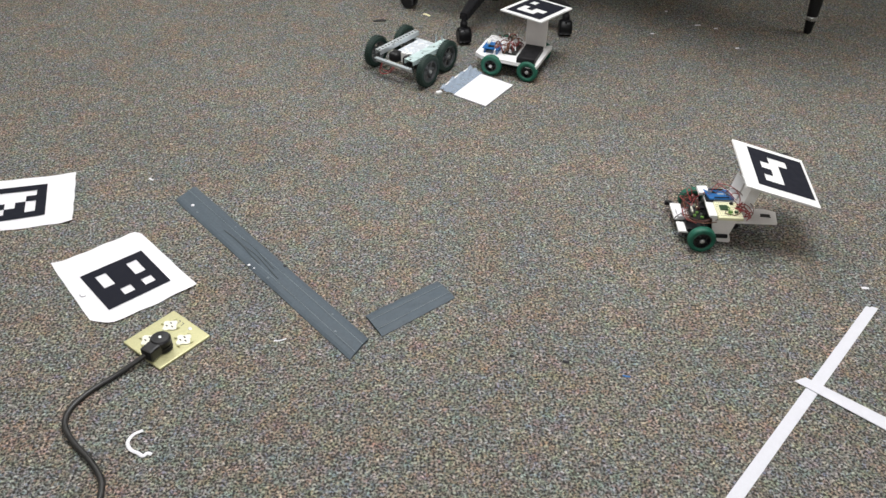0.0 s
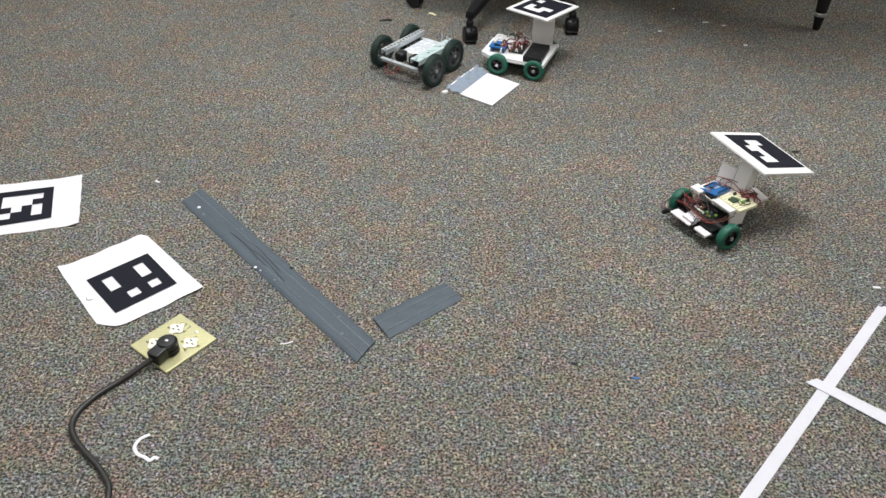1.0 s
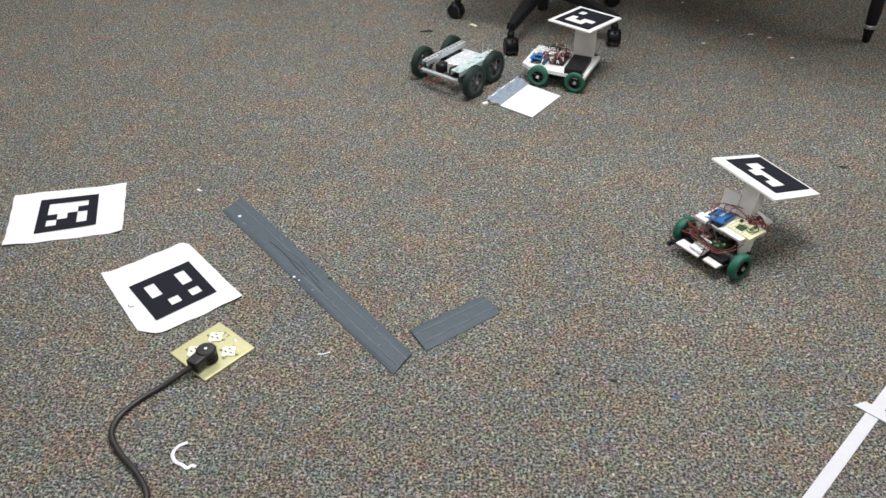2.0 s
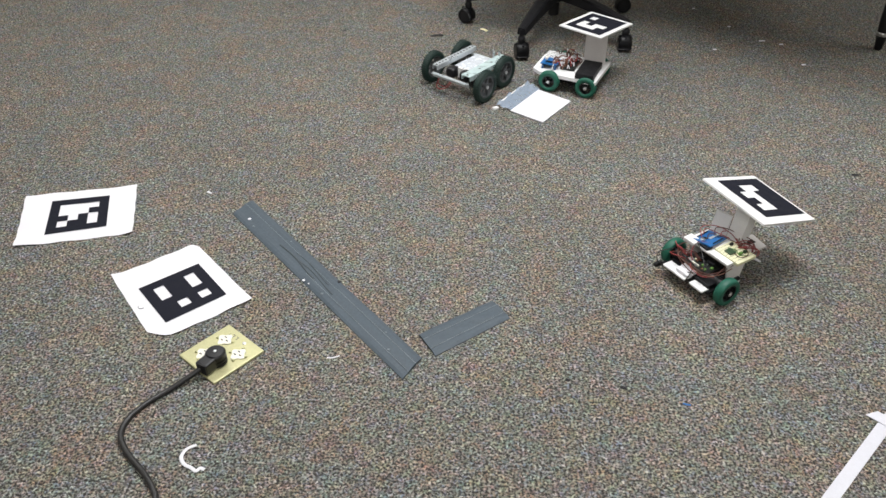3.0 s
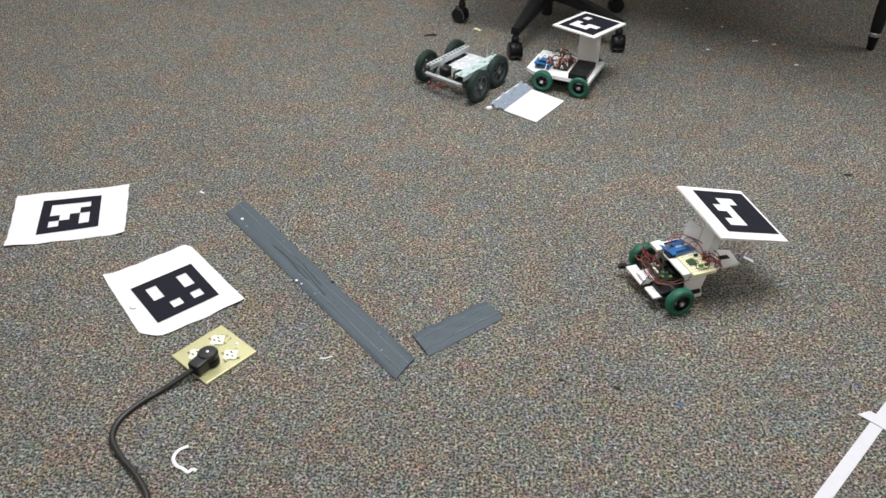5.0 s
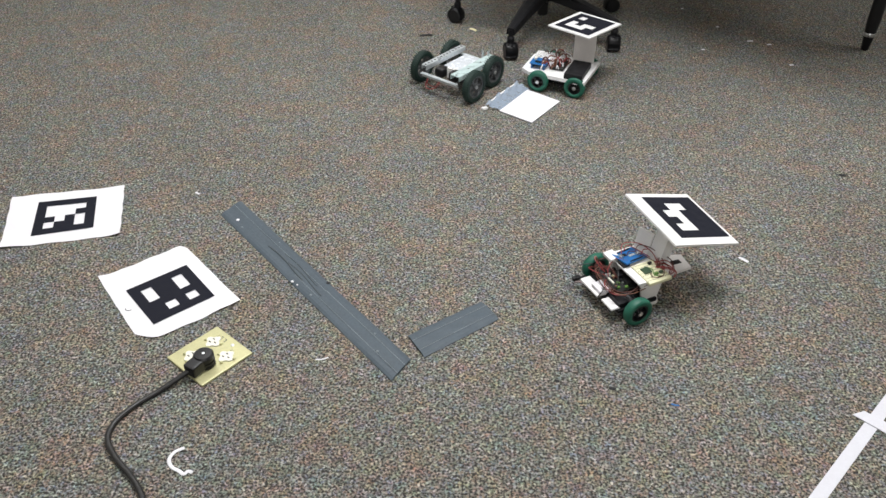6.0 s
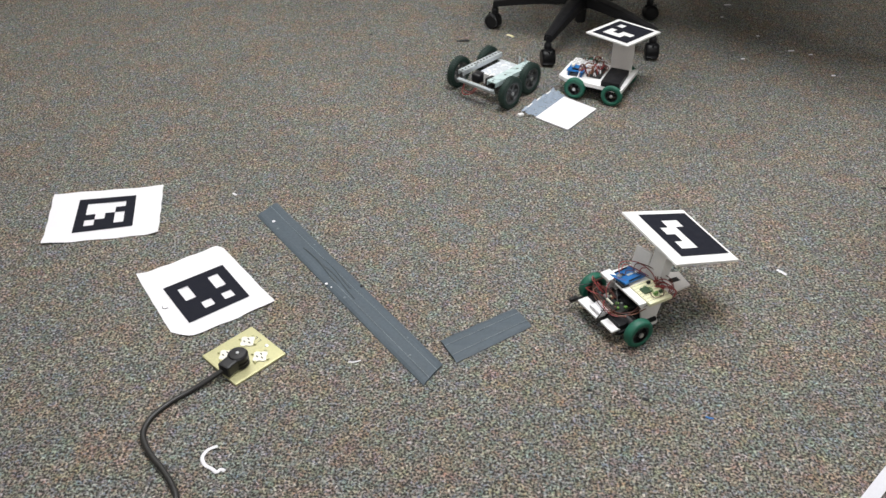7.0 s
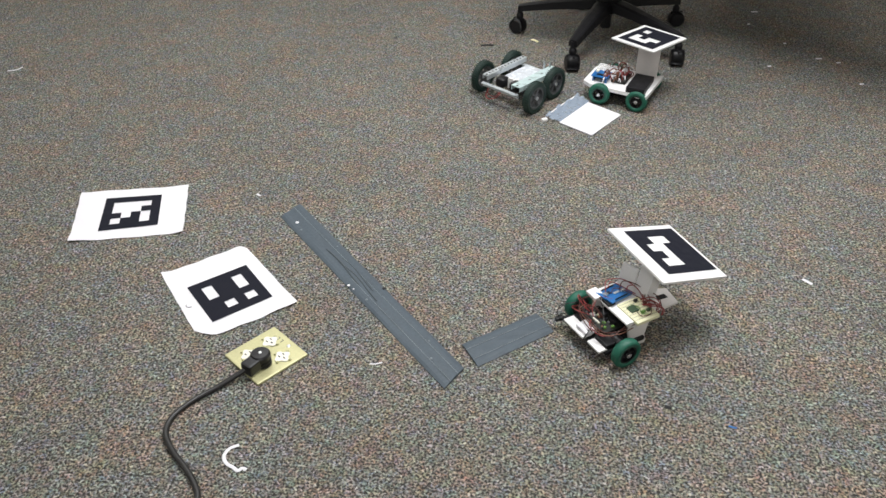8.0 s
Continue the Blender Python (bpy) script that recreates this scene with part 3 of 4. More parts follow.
part("terminal_strip", bm, FOAM, rover, "white strip before the breadboard")
bm = B()
box(bm, -0.030, -0.006, -0.061, -0.030, 0.0765, 0.0850, pose(0, 0, 0, 0, 3, 0), bevel=0.002)
part("foam_block", bm, FOAM, rover, "small white foam block")
bm = B()
box(bm, -0.032, -0.014, -0.026, -0.002, 0.0775, 0.0840, bevel=0.002)
part("cable_plug", bm, MATTE, rover, "black cable plug")
for s in (-1, 1):
    bm = B()
    slab(bm, [(-0.070, 0.006), (-0.044, 0.008), (-0.040, 0.014), (-0.026, 0.034), (-0.018, 0.0738), (-0.076, 0.0738), (-0.066, 0.03), (-0.072, 0.012)], -0.0025, 0.0025, pose(0, s * 0.053, 0, 90))
    part("side_panel", bm, FOAM_DULL, rover, "upright white foam side panel")
# mast: an angled foam column with a flap
bm = B()
slab(bm, [(-0.089, -0.016), (-0.084, -0.019), (-0.084, 0.018), (-0.106, 0.020), (-0.106, 0.015), (-0.089, 0.013)], 0.045, 0.168)
for v in bm.verts:  # leans back towards the board that it carries
    v.co.x -= 0.024 * (v.co.z - 0.045) / 0.123
part("mast", bm, FOAM, rover, "folded white foam mast")
bm = B()
box(bm, -0.003, 0.003, -0.019, 0.019, 0.0, 0.058, pose(-0.084, -0.038, 0.070, 0, -12, 14), bevel=0.001)
part("mast_flap", bm, FOAM, rover)
bm = B()
slab(bm, [(-0.062, -0.034), (-0.166, -0.032), (-0.188, -0.022), (-0.180, 0.024), (-0.062, 0.026)], 0.040, 0.045)
tail = part("tail_plate", bm, FOAM_DULL, rover, "white foam tail plate")
bm = B()
slab(bm, [(-0.150, -0.012), (-0.171, -0.010), (-0.171, 0.003), (-0.146, 0.001)], 0.0448, 0.0455)
part("cut_out", bm, BLACK, tail, "dark slot")
bm = B()
rings(bm, [(0.002, 0.0), (0.006, 0.002), (0.009, 0.009), (0.007, 0.017), (0.004, 0.041)], 18, pose(-0.100, -0.012, 0))
part("caster_ball", bm, BLACK, rover)
bm = B()
box(bm, 0.042, 0.062, -0.076, -0.066, 0.020, 0.030, bevel=0.003)
box(bm, 0.030, 0.046, -0.070, -0.060, 0.022, 0.028, bevel=0.002)
part("bump_switch", bm, BLACK, rover, "small black bump switch")
TAGA = {(1, 2), (1, 3), (2, 1), (2, 2), (3, 2), (4, 1), (4, 2)}
tag_plate(rover, (-0.1537, -0.0078, 0.1625), (-0.1753, 0.0010, -0.0496), (0.0055, 0.1725, -0.0135), 0.180, (0.185, 0.045, 0.075, 0.125), TAGA)
WIRES = [
    (RED, [(0.010, -0.030, 0.058), (0.020, -0.055, 0.075), (0.004, -0.074, 0.066), (0.0, -0.060, 0.040)]),
    (RED, [(0.014, -0.020, 0.056), (0.034, -0.040, 0.062), (0.028, -0.064, 0.052), (0.006, -0.070, 0.042)]),
    (BROWN, [(0.022, 0.026, 0.056), (0.036, 0.034, 0.060), (0.020, 0.052, 0.058), (-0.010, 0.050, 0.064), (-0.030, 0.050, 0.082)]),
    (RED, [(0.020, -0.010, 0.056), (0.038, 0.008, 0.060), (0.034, 0.034, 0.054), (0.012, 0.050, 0.052)]),
    (RED, [(-0.030, -0.034, 0.088), (-0.052, -0.060, 0.098), (-0.080, -0.044, 0.103), (-0.090, -0.010, 0.098), (-0.084, 0.020, 0.088)]),
    (BROWN, [(-0.062, -0.030, 0.090), (-0.080, -0.040, 0.100), (-0.094, -0.010, 0.106), (-0.094, 0.024, 0.096), (-0.076, 0.040, 0.086)]),
    (RED, [(-0.078, 0.016, 0.086), (-0.094, 0.030, 0.104), (-0.106, 0.042, 0.088), (-0.088, 0.054, 0.085)]),
    (BROWN, [(-0.084, 0.020, 0.086), (-0.100, 0.010, 0.100), (-0.112, 0.030, 0.094), (-0.104, 0.052, 0.080), (-0.084, 0.060, 0.084)]),
    (RED, [(-0.070, 0.030, 0.086), (-0.082, 0.046, 0.098), (-0.100, 0.050, 0.094), (-0.114, 0.036, 0.078)]),
    (BROWN, [(-0.050, 0.040, 0.086), (-0.044, 0.060, 0.094), (-0.066, 0.062, 0.092), (-0.086, 0.040, 0.086)]),
    (RED, [(-0.030, -0.010, 0.090), (-0.014, -0.030, 0.086), (0.006, -0.026, 0.070), (0.014, -0.012, 0.058)]),
    (BROWN, [(-0.010, -0.046, 0.080), (0.012, -0.056, 0.070), (0.028, -0.040, 0.056), (0.034, -0.010, 0.050), (0.036, 0.016, 0.048)]),
    (RUBBER, [(0.040, -0.052, 0.028), (0.058, -0.066, 0.036), (0.048, -0.078, 0.052), (0.010, -0.066, 0.056)]),
    (RUBBER, [(0.020, 0.0, 0.056), (0.046, 0.014, 0.050), (0.054, 0.014, 0.034), (0.030, 0.020, 0.030)]),
]
WIRES += [  # a pair framing the motor board, and leads from its front
    (ORANGE, [(0.004, -0.052, 0.058), (0.024, -0.044, 0.057), (0.030, -0.004, 0.055), (0.027, 0.036, 0.054), (0.0, 0.054, 0.057), (-0.030, 0.058, 0.064)]),
    (BROWN, [(0.002, -0.048, 0.060), (0.021, -0.038, 0.058), (0.027, 0.0, 0.057), (0.023, 0.034, 0.056), (-0.004, 0.050, 0.060), (-0.034, 0.056, 0.070)]),
    (RUBBER, [(-0.014, -0.030, 0.082), (0.0, 0.0, 0.074), (0.020, 0.026, 0.060), (0.034, 0.010, 0.048), (0.040, -0.004, 0.040)]),
    (LIME, [(-0.050, 0.020, 0.089), (-0.058, 0.036, 0.092), (-0.052, 0.052, 0.090), (-0.066, 0.060, 0.087)]),
    (RED, [(-0.072, 0.030, 0.088), (-0.086, 0.044, 0.096), (-0.096, 0.058, 0.090), (-0.084, 0.064, 0.087)]),
    (RED, [(-0.076, 0.022, 0.088), (-0.092, 0.036, 0.097), (-0.100, 0.062, 0.088), (-0.090, 0.070, 0.082)]),
]
for cx, cy, mm in ((-0.082, 0.040, RED), (-0.078, 0.030, BROWN), (-0.070, 0.050, CHIP), (-0.058, 0.050, LIME), (-0.066, 0.016, BLACK)):
    bm = B()
    box(bm, cx - 0.004, cx + 0.004, cy - 0.003, cy + 0.003, 0.0862, 0.0915, bevel=0.0008, seg=1)
    part("component", bm, mm, bread)
rw = random.Random(5)
for k in range(3):  # bundle behind the breadboard
    x, y = rw.uniform(-0.086, -0.070), rw.uniform(0.0, 0.06)
    x2, y2 = rw.uniform(-0.108, -0.088), rw.uniform(0.022, 0.064)
    WIRES.append(((RED, BROWN)[k % 2], [(x, y, 0.086), (x - 0.006, y + 0.004, rw.uniform(0.090, 0.098)), (x2 - 0.004, y2, rw.uniform(0.086, 0.094)), (x2, y2 + 0.004, 0.076)]))
for k in range(5):  # bundle beside the far wheel
    x, y = rw.uniform(-0.01, 0.02), rw.uniform(-0.035, 0.0)
    x2, y2 = rw.uniform(-0.01, 0.03), rw.uniform(-0.070, -0.050)
    WIRES.append(((BROWN, RED, RUBBER)[k % 3], [(x, y, 0.056), (x + 0.006, (y + y2) / 2, rw.uniform(0.060, 0.070)), (x2, y2, rw.uniform(0.044, 0.058)), (x2 - 0.01, y2 + 0.006, 0.036)]))
for k in range(3):  # loops over the controller
    x, y = rw.uniform(-0.07, -0.03), rw.uniform(-0.045, -0.005)
    WIRES.append(((RED, BROWN)[k % 2], [(x, y, 0.090), (x - 0.014, y - 0.008, rw.uniform(0.092, 0.100)), (x - 0.03, y + 0.01, rw.uniform(0.090, 0.098)), (-0.082, y + 0.04, 0.087)]))
for mm, pts in WIRES:
    bm = B()
    tube(bm, [(x, y, z if z < 0.084 else 0.084 + (z - 0.084) * 0.62) for x, y, z in pts], 0.0010, 6, 7)
    part("wire", bm, mm, rover, smooth=True)

# ---- the parked white robot with a raised marker ----
parked = thing("robot_car", pose(0.402, 2.450, 0, 0, 0, -22), "parked white foam robot car with four green wheels, raised marker", "robot", "robot cars")
RB = 0.0335
for x in (-0.050, 0.068):
    for s in (-1, 1):
        wheel(parked, x, s * 0.083, s, RB, 0.020, GREEN, inner=0.58)
bm = B()
slab(bm, [(-0.112, -0.058), (-0.085, -0.078), (0.098, -0.090), (0.104, 0.080), (-0.085, 0.080), (-0.110, 0.055)], 0.046, 0.057)
part("chassis", bm, FOAM, parked, "white foam chassis")
bm = B()
box(bm, -0.08, 0.08, -0.05, 0.05, 0.022, 0.046, bevel=0.002)
part("underbody", bm, MATTE, parked)
bm = B()
box(bm, 0.030, 0.088, -0.086, 0.026, 0.057, 0.075, bevel=0.003)
part("battery_box", bm, MATTE, parked, "black battery box")
bm = B()
box(bm, 0.020, 0.088, 0.052, 0.058, 0.05, 0.176, bevel=0.001)
part("mast", bm, FOAM_DULL, parked, "upright white foam mast")
bm = B()
box(bm, -0.090, -0.038, -0.056, -0.006, 0.073, 0.076)
box(bm, -0.086, -0.082, -0.052, -0.010, 0.0572, 0.073)
box(bm, -0.046, -0.042, -0.052, -0.010, 0.0572, 0.073)
b2 = part("controller_board", bm, BLUE, parked, "blue circuit board")
for cx, cy, sx, sy, sz, mm in ((-0.066, -0.042, 0.010, 0.004, 0.004, BLACK), (-0.046, -0.03, 0.004, 0.008, 0.006, STEEL), (-0.080, -0.020, 0.004, 0.007, 0.006, PLUGIVORY)):
    bm = B()
    box(bm, cx - sx, cx + sx, cy - sy, cy + sy, 0.076, 0.076 + sz, bevel=0.0006, seg=1)
    part("component", bm, mm, b2)
bm = B()
box(bm, -0.098, -0.030, -0.003, 0.062, 0.060, 0.070, bevel=0.002)
b3 = part("breadboard", bm, FOAM, parked, "white breadboard")
for k in range(6):
    bm = B()
    box(bm, -0.094, -0.034, -0.006 + k * 0.011, -0.0045 + k * 0.011, 0.0698, 0.0704)
    part("hole_row", bm, GREYRIM, b3)
bm = B()
box(bm, -0.030, 0.016, -0.040, 0.030, 0.058, 0.066, bevel=0.003)
part("circuit_stack", bm, PCB, parked, "dark circuit board stack")
rw = random.Random(11)
for k in range(46):
    x, y = rw.uniform(-0.06, 0.012), rw.uniform(-0.045, 0.05)
    dx, dy = rw.uniform(-0.035, 0.035), rw.uniform(-0.035, 0.035)
    h = rw.uniform(0.072, 0.090)
    bm = B()
    tube(bm, [(x, y, 0.066), (x + dx * 0.3, y + dy * 0.3, h), (x + dx * 0.7, y + dy * 0.7, h - 0.004), (max(-0.09, min(0.015, x + dx)), y + dy, 0.066)], 0.0017, 5, 5)
    part("wire", bm, (RED, ORANGE, PAPER, BROWN, PAPER, ORANGE, PAPER)[k % 7], parked, smooth=True)
TAGB = {(1, 1), (1, 2), (1, 4), (2, 1), (3, 1), (3, 2), (4, 2)}
tag_plate(parked, (0.045, 0.059, 0.180), (math.cos(radians(67.5)), math.sin(radians(67.5)), 0), (math.cos(radians(-22.5)), math.sin(radians(-22.5)), 0.03), 0.161, (0.075, 0.075, 0.09, 0.09), TAGB)

# ---- the bare four-wheeled metal chassis ----
bare = thing("robot_car", pose(0.077, 2.434, 0, 0, 0, 52), "unfinished zinc metal robot chassis with four dark wheels", "robot", "robot cars")
for x, near, far in ((-0.066, 0.111, 0.106), (0.056, 0.092, 0.088)):
    for s in (-1, 1):
        wheel(bare, x if s < 0 else x + 0.013, -near if s < 0 else far, s, 0.0495, 0.021, DARKGREEN, 6, GREYRIM, tread=40, inner=0.70)
for rail_y, half in ((-0.062, 0.017), (0.060, 0.010)):
    bm = B()
    box(bm, -0.098, 0.098, rail_y - half, rail_y + half, 0.070, 0.0725)
    for a in (-1, 1):
        box(bm, -0.098, 0.098, rail_y + a * (half - 0.001) - 0.001, rail_y + a * (half - 0.001) + 0.001, 0.058, 0.070)
    rail = part("side_rail", bm, ALU if half < 0.015 else PALE, bare, "zinc-plated channel rail" if half < 0.015 else "broad pale aqua side plate")
    for k in range(0, 13, 1 if half < 0.015 else 4):
        bm = B()
        x = -0.09 + 0.015 * k
        box(bm, x - 0.003, x + 0.003, rail_y - 0.003, rail_y + 0.003, 0.0722, 0.0729)
        part("slot", bm, BLACK, rail)
for x in (-0.103, 0.090):
    bm = B()
    box(bm, x - 0.001, x + 0.001, -0.078, 0.062, 0.038, 0.050)
    box(bm, x - 0.012, x + 0.001, -0.078, 0.062, 0.050, 0.052)
    part("cross_bar", bm, ALU, bare, "zinc-plated cross bar")
bm = B()
box(bm, -0.030, 0.085, -0.054, 0.040, 0.050, 0.053, bevel=0.001)
part("deck_plate", bm, CLEARDECK, bare, "cloudy white plastic deck plate")
for y in (-0.036, 0.018):
    bm = B()
    box(bm, -0.080, -0.044, y - 0.017, y + 0.017, 0.036, 0.067, bevel=0.011, seg=4)
    part("motor", bm, BLACK, bare, "black drive motor")
bm = B()
box(bm, -0.062, -0.026, -0.016, -0.004, 0.053, 0.056)
box(bm, -0.066, -0.058, -0.022, -0.006, 0.040, 0.072)
part("bracket", bm, FOAM, bare, "white bracket")
for x, y in ((0.076, -0.036), (0.084, -0.052)):
    bm = B()
    rings(bm, [(0.0035, 0.053), (0.0035, 0.088), (0.002, 0.09)], 10, pose(x, y, 0))
    part("standoff", bm, STEEL, bare)
for mm, pts in ((RED, [(-0.094, 0.045, 0.040), (-0.112, 0.042, 0.016), (-0.118, 0.026, 0.010), (-0.108, 0.004, 0.018), (-0.092, -0.004, 0.036)]),
                (RUBBER, [(-0.094, 0.050, 0.040), (-0.106, 0.048, 0.012), (-0.110, 0.036, 0.006), (-0.098, 0.016, 0.02), (-0.09, 0.01, 0.038)]),
                (RED, [(-0.092, 0.045, 0.040), (-0.108, 0.038, 0.022), (-0.104, 0.012, 0.018), (-0.088, 0.0, 0.040)])):
    bm = B()
    tube(bm, pts, 0.0014, 6)
    part("wire", bm, mm, bare, smooth=True)

for ob in bare.children:  # the frame rides a little above its axles
    if not ob.name.startswith("wheel"):
        ob.location.z += 0.009

# ---- office chair ----
chair = thing("office_chair", pose(0.377, 2.924, 0, 0, 0, -114.4), "black office chair on a five-star caster base", "chair")
for k in range(5):
    t = Matrix.Rotation(2 * math.pi * k / 5, 4, "Z")
    bm = B()
    rows = []
    for u in range(9):
        f = u / 8
        x = 0.03 + 0.285 * f
        zt = 0.150 - 0.045 * f ** 1.4
        hw, hh = 0.034 - 0.019 * f, 0.034 - 0.012 * f
        rows.append([bm.verts.new((x, sy * hw, zt - sz * hh)) for sy, sz in ((-1, 1), (-0.85, 0.1), (-0.5, 0), (0.5, 0), (0.85, 0.1), (1, 1))])
    for a, b in zip(rows, rows[1:]):
        for i in range(6):
            bm.faces.new((a[i], a[(i + 1) % 6], b[(i + 1) % 6], b[i]))
    bm.faces.new(rows[0])
    bm.faces.new(rows[-1])
    bmesh.ops.transform(bm, matrix=t, verts=bm.verts)
    part("base_arm", bm, MATTE, chair, smooth=False)
    swivel = [35, -50, -20, 60, -20][k]
    c = t @ Matrix.Translation((0.310, 0, 0)) @ Matrix.Rotation(math.radians(swivel), 4, "Z")
    caster = new("caster")
    caster.parent = chair
    caster.matrix_basis = c
    for s in (-1, 1):
        bm = B()
        rings(bm, [(0.010, -0.010), (0.0235, -0.010), (0.026, -0.006), (0.026, 0.006), (0.022, 0.010), (0.008, 0.011)], 26, Matrix.Translation((0.006, s * 0.0115, 0.026)) @ Matrix.Rotation(-s * math.pi / 2, 4, "X"))
        part("caster_wheel", bm, BLACK, caster, smooth=False)
    bm = B()
    box(bm, -0.018, 0.026, -0.0035, 0.0035, 0.018, 0.056, bevel=0.003)
    rings(bm, [(0.012, 0.050), (0.013, 0.070), (0.009, 0.078), (0.009, 0.100)], 16)
    part("caster_fork", bm, MATTE, caster)
    bm = B()
    rows = []
    for a in range(13):
        q = math.pi * (a - 1) / 10
        rows.append([bm.verts.new((0.006 + r * 0.0285 * math.cos(q), y, 0.024 + r * 0.0335 * math.sin(q))) for y, r in ((-0.0222, 0.80), (-0.0205, 0.93), (-0.012, 1.0), (0.012, 1.0), (0.0205, 0.93), (0.0222, 0.80))])
    for a, b in zip(rows, rows[1:]):
        for i in range(5):
            bm.faces.new((a[i], a[i + 1], b[i + 1], b[i]))
    bmesh.ops.solidify(bm, geom=bm.faces[:], thickness=0.002)
    part("caster_hood", bm, BLACK, caster, smooth=True)
bm = B()
rings(bm, [(0.018, 0.046), (0.020, 0.050), (0.020, 0.095), (0.040, 0.105), (0.050, 0.152), (0.036, 0.165), (0.030, 0.27), (0.024, 0.275), (0.024, 0.40)], 30)
part("column", bm, BLACK, chair, smooth=False)
# unseen seat and back, added for the shade they cast
bm = B()
box(bm, -0.25, 0.25, -0.24, 0.24, 0.42, 0.50, bevel=0.035, seg=3)
part("seat", bm, FABRIC, chair)
bm = B()
box(bm, -0.11, 0.11, -0.10, 0.10, 0.39, 0.42, bevel=0.006)
part("seat_plate", bm, BLACK, chair)

# back is turned to steer its shadow on the carpet
bm = B()
box(bm, 0.22, 0.27, -0.21, 0.21, 0.58, 1.05, pose(0, 0, 0, 0, 6, -127), bevel=0.02, seg=3)
part("backrest", bm, FABRIC, chair)
bm = B()
tube(bm, [Matrix.Rotation(radians(-127), 4, 'Z') @ Vector(q) for q in ((0.05, 0, 0.405), (0.24, 0, 0.41), (0.31, 0, 0.50), (0.335, 0, 0.72))], 0.018, 10)
part("back_post", bm, BLACK, chair, smooth=True)

# ---- table whose leg stands behind ----
table = thing("work_table", pose(1.480, 2.741, 0), "work table with round black legs and bright rings", "table")
# only the first leg is in view, the two rear ones are added
for x, y in ((0, 0), (0, 1.05), (-0.9, 1.05)):
    bm = B()
    rings(bm, [(0.011, 0.0), (0.0125, 0.004), (0.014, 0.02), (0.0175, 0.046), (0.0185, 0.050)], 24, pose(x, y, 0))
    leg = part("leg_foot", bm, MATTE, table, "tapered dark foot")
    bm = B()
    rings(bm, [(0.0190, 0.050), (0.0200, 0.052), (0.0200, 0.061), (0.0190, 0.063)], 24, pose(x, y, 0))
    part("leg_ring", bm, STEEL, leg, "bright metal ring")
    bm = B()
    rings(bm, [(0.0185, 0.063), (0.0215, 0.10), (0.023, 0.71)], 24, pose(x, y, 0))
    part("leg", bm, BLACK, table, smooth=False)
# top is out of view, its front outline shaped to throw shade on the carpet
bm = B()
slab(bm, [(0.11, -0.34), (0.11, 1.12), (-1.0, 1.12), (-1.0, 0.06), (-0.86, -0.12), (-0.70, -0.22), (-0.55, -0.36), (-0.36, -0.46), (-0.12, -0.46)], 0.71, 0.738)
part("unseen_tabletop", bm, WOOD, table)


# ---- scraps on the carpet ----
def scrap(points, radius, material, label, flat=0.35):
    bm = B()
    tube(bm, points, radius, 6, 6)
    for v in bm.verts:
        v.co.z *= flat
    low = min(v.co.z for v in bm.verts)
    for v in bm.verts:
        v.co.z -= low - 0.0005
    solo("paper_scrap", bm, material, label, "scrap", group="scraps on the carpet")


scrap([(-0.394, 0.967, 0.01), (-0.408, 0.957, 0.012), (-0.413, 0.940, 0.012), (-0.404, 0.925, 0.012), (-0.390, 0.918, 0.01), (-0.380, 0.912, 0.008), (-0.374, 0.918, 0.008), (-0.366, 0.915, 0.008)], 0.0034, PAPER, "curved white paper scrap on the carpet")
scrap([(-0.196, 1.191, 0.01), (-0.184, 1.191, 0.012), (-0.172, 1.197, 0.01)], 0.0018, PAPER, "thin white paper curl on the carpet")
scrap([(0.728, 1.542, 0.01), (0.736, 1.533, 0.012), (0.744, 1.525, 0.01)], 0.004, PAPER, "white paper scrap on the carpet")
scrap([(0.116, 2.887, 0.01), (0.128, 2.879, 0.012), (0.138, 2.867, 0.01)], 0.0065, YELLOW, "pale yellow paper scrap on the carpet")
scrap([(-0.065, 2.818, 0.01), (-0.04, 2.823, 0.016), (-0.02, 2.826, 0.01)], 0.006, BLACK, "black plastic scrap on the carpet")
scrap([(-0.592, 1.784, 0.01), (-0.586, 1.779, 0.01), (-0.580, 1.776, 0.01)], 0.003, PAPER, "white paper scrap on the carpet")
scrap([(1.060, 1.345, 0.01), (1.068, 1.344, 0.01), (1.075, 1.343, 0.01)], 0.0035, PAPER, "white paper scrap on the carpet")
scrap([(0.372, 1.129, 0.01), (0.378, 1.127, 0.01), (0.384, 1.125, 0.01)], 0.004, BLACK, "black crumb on the carpet")
scrap([(-1.648, 2.468, 0.01), (-1.636, 2.470, 0.01), (-1.62, 2.480, 0.01), (-1.612, 2.500, 0.01)], 0.003, PAPER, "thin white curl on the carpet")
scrap([(0.270, 1.146, 0.01), (0.275, 1.144, 0.01), (0.279, 1.143, 0.01)], 0.0035, BLACK, "black crumb on the carpet")
scrap([(-0.384, 2.862, 0.01), (-0.379, 2.862, 0.01), (-0.373, 2.863, 0.01)], 0.005, BLACK, "black crumb on the carpet")
scrap([(1.088, 1.910, 0.01), (1.097, 1.908, 0.01), (1.106, 1.908, 0.01)], 0.005, BLACK, "black crumb on the carpet")
scrap([(0.482, 1.091, 0.01), (0.489, 1.088, 0.01), (0.496, 1.087, 0.01)], 0.0022, BLUE, "short blue thread on the carpet")
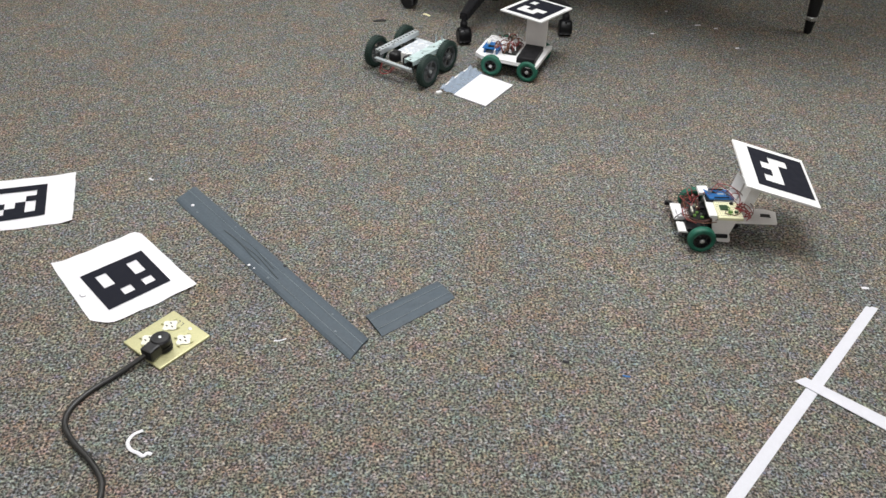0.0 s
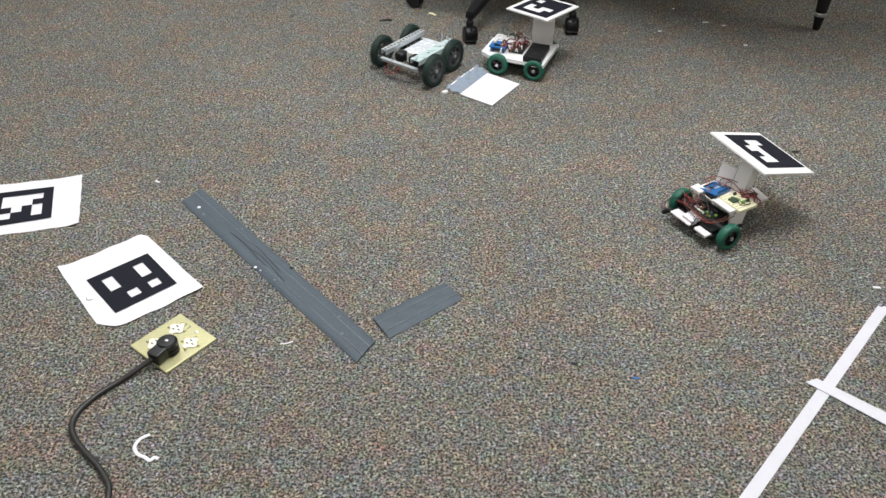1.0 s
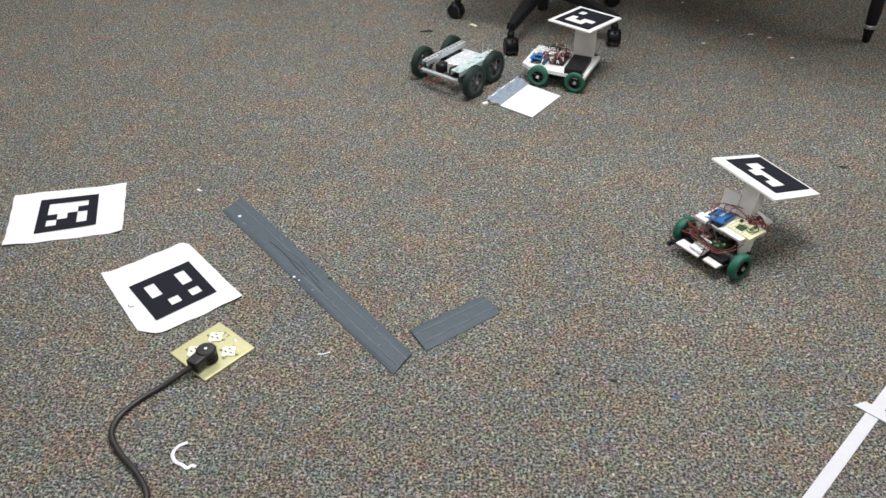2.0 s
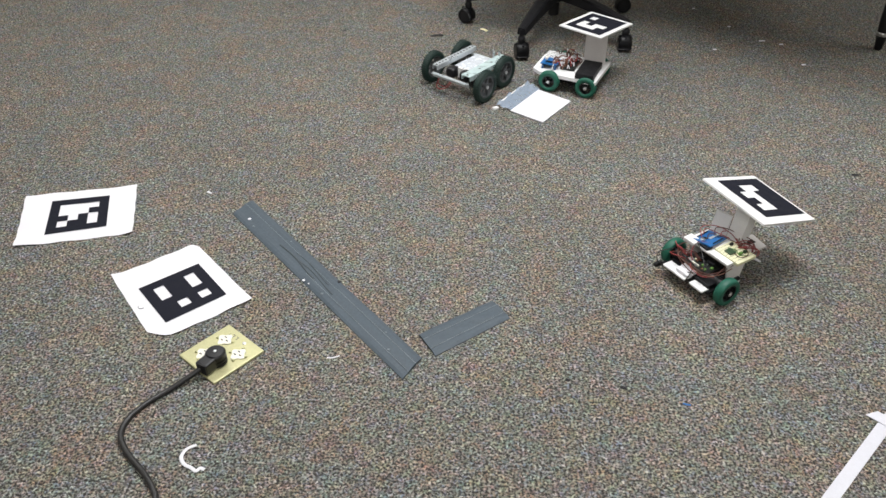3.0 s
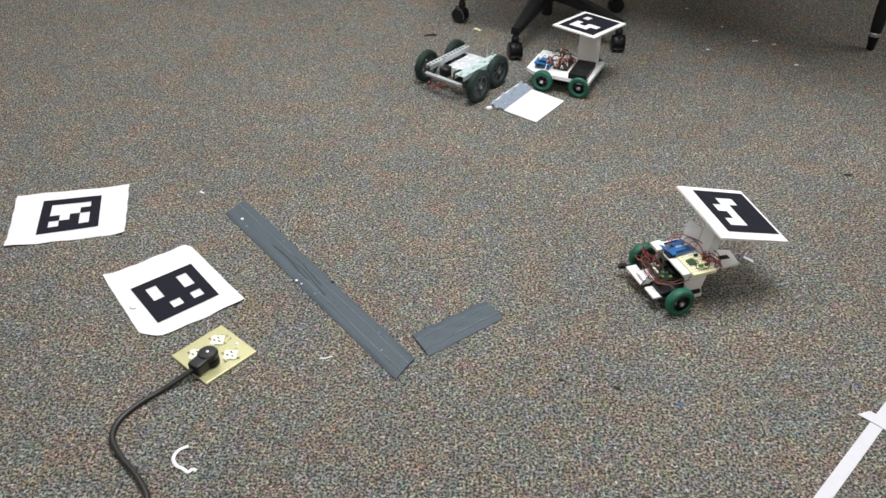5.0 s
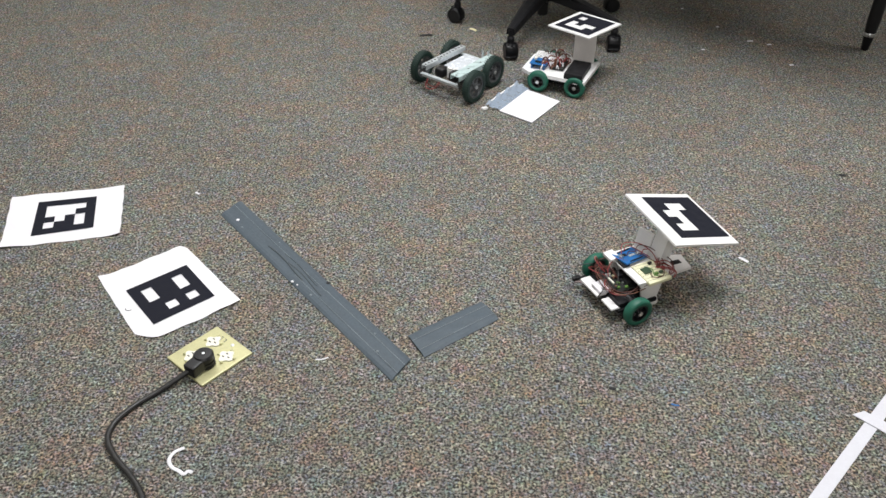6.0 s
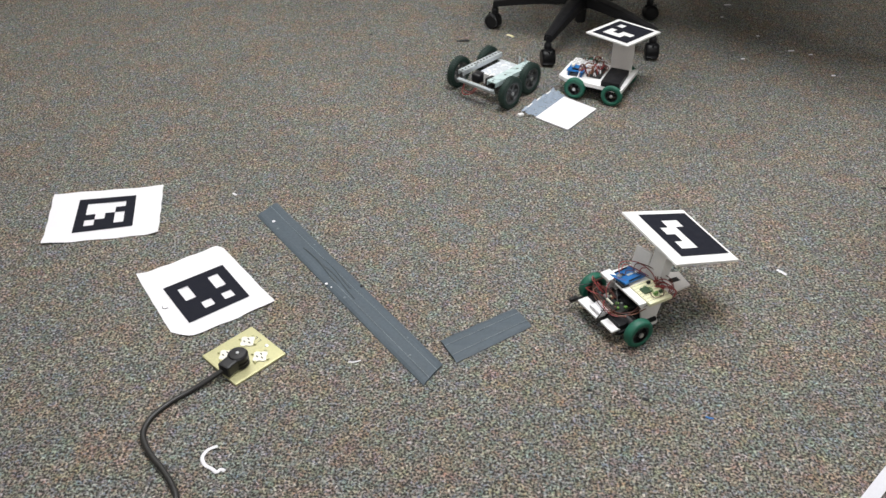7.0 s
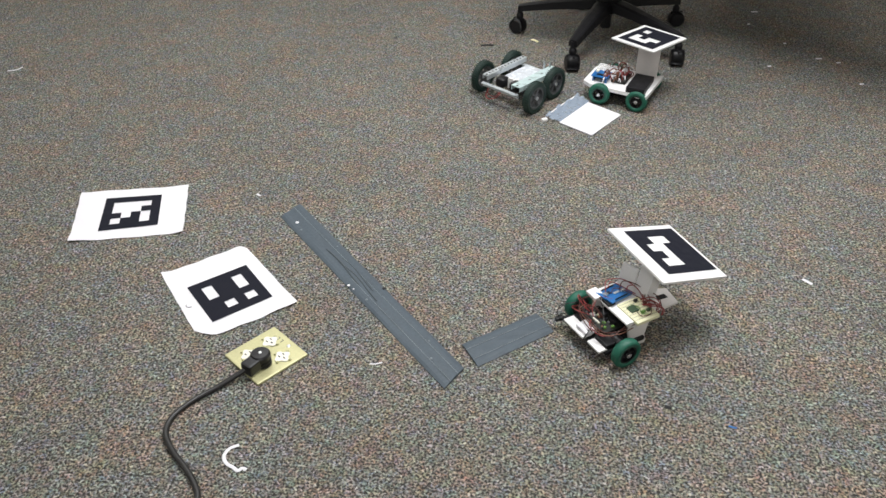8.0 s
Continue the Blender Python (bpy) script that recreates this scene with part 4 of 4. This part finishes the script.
for x, y, w in ((0.979, 3.244, 0.012), (1.103, 2.801, 0.010), (1.161, 2.772, 0.006), (0.920, 2.723, 0.005), (1.185, 2.603, 0.006), (1.02, 2.93, 0.004), (0.93, 3.11, 0.004)):
    scrap([(x - w, y - 0.002, 0.01), (x, y, 0.01), (x + w, y + 0.001, 0.01)], 0.0045, PAPER, "tiny white paper scrap on the carpet")


# ---- motion ----
def motions():
    rows = [(0.0, 0.748, 1.5636, -184.7), (0.3, 0.7491, 1.5658, -168.3), (0.5, 0.7457, 1.562, -167.5), (0.7, 0.7385, 1.5605, -157.2), (1.0, 0.7449, 1.5624, -152.1),
            (1.5, 0.6985, 1.5387, -149.1), (2.0, 0.6479, 1.5092, -144.6), (2.2, 0.634, 1.499, -141.5), (3.3, 0.575, 1.4405, -148.6), (3.5, 0.5734, 1.4391, -149.8),
            (3.8, 0.5706, 1.4376, -167.2), (4.0, 0.5714, 1.4392, -168.7), (4.3, 0.5397, 1.4323, -163.7), (4.5, 0.5319, 1.432, -164.4), (4.7, 0.528, 1.4305, -162.9),
            (5.8, 0.4325, 1.3935, -153.9), (6.0, 0.4184, 1.3886, -153.3), (6.5, 0.3787, 1.3721, -151.8), (7.0, 0.3388, 1.3495, -148.7), (7.5, 0.3008, 1.3296, -148.4), (8.0, 0.262, 1.3045, -145.9)]
    walk(rover, [(t, pose(x, y, 0, 0, 0, a)) for t, x, y, a in rows])
    # the wheels roll with the ground that they cover, in steps of a fifth of a second
    steps = [k * 0.2 for k in range(41)]
    ts = [r[0] for r in rows]
    xs, ys, az = (np.interp(steps, ts, [r[i] for r in rows]) for i in (1, 2, 3))
    for ob, side in ((wheel_left, 1), (wheel_right, -1)):
        angle, turned = 0.0, []
        for k, t in enumerate(steps):
            if k:
                a = radians((az[k] + az[k - 1]) / 2)
                ahead = (xs[k] - xs[k - 1]) * math.cos(a) + (ys[k] - ys[k - 1]) * math.sin(a)
                angle += math.degrees((ahead - side * TRACK * radians(az[k] - az[k - 1])) / RW)
            turned.append((t, pose(AXLE[side], side * TRACK, RW, 0, angle, 0)))
        walk(ob, turned)


motions()
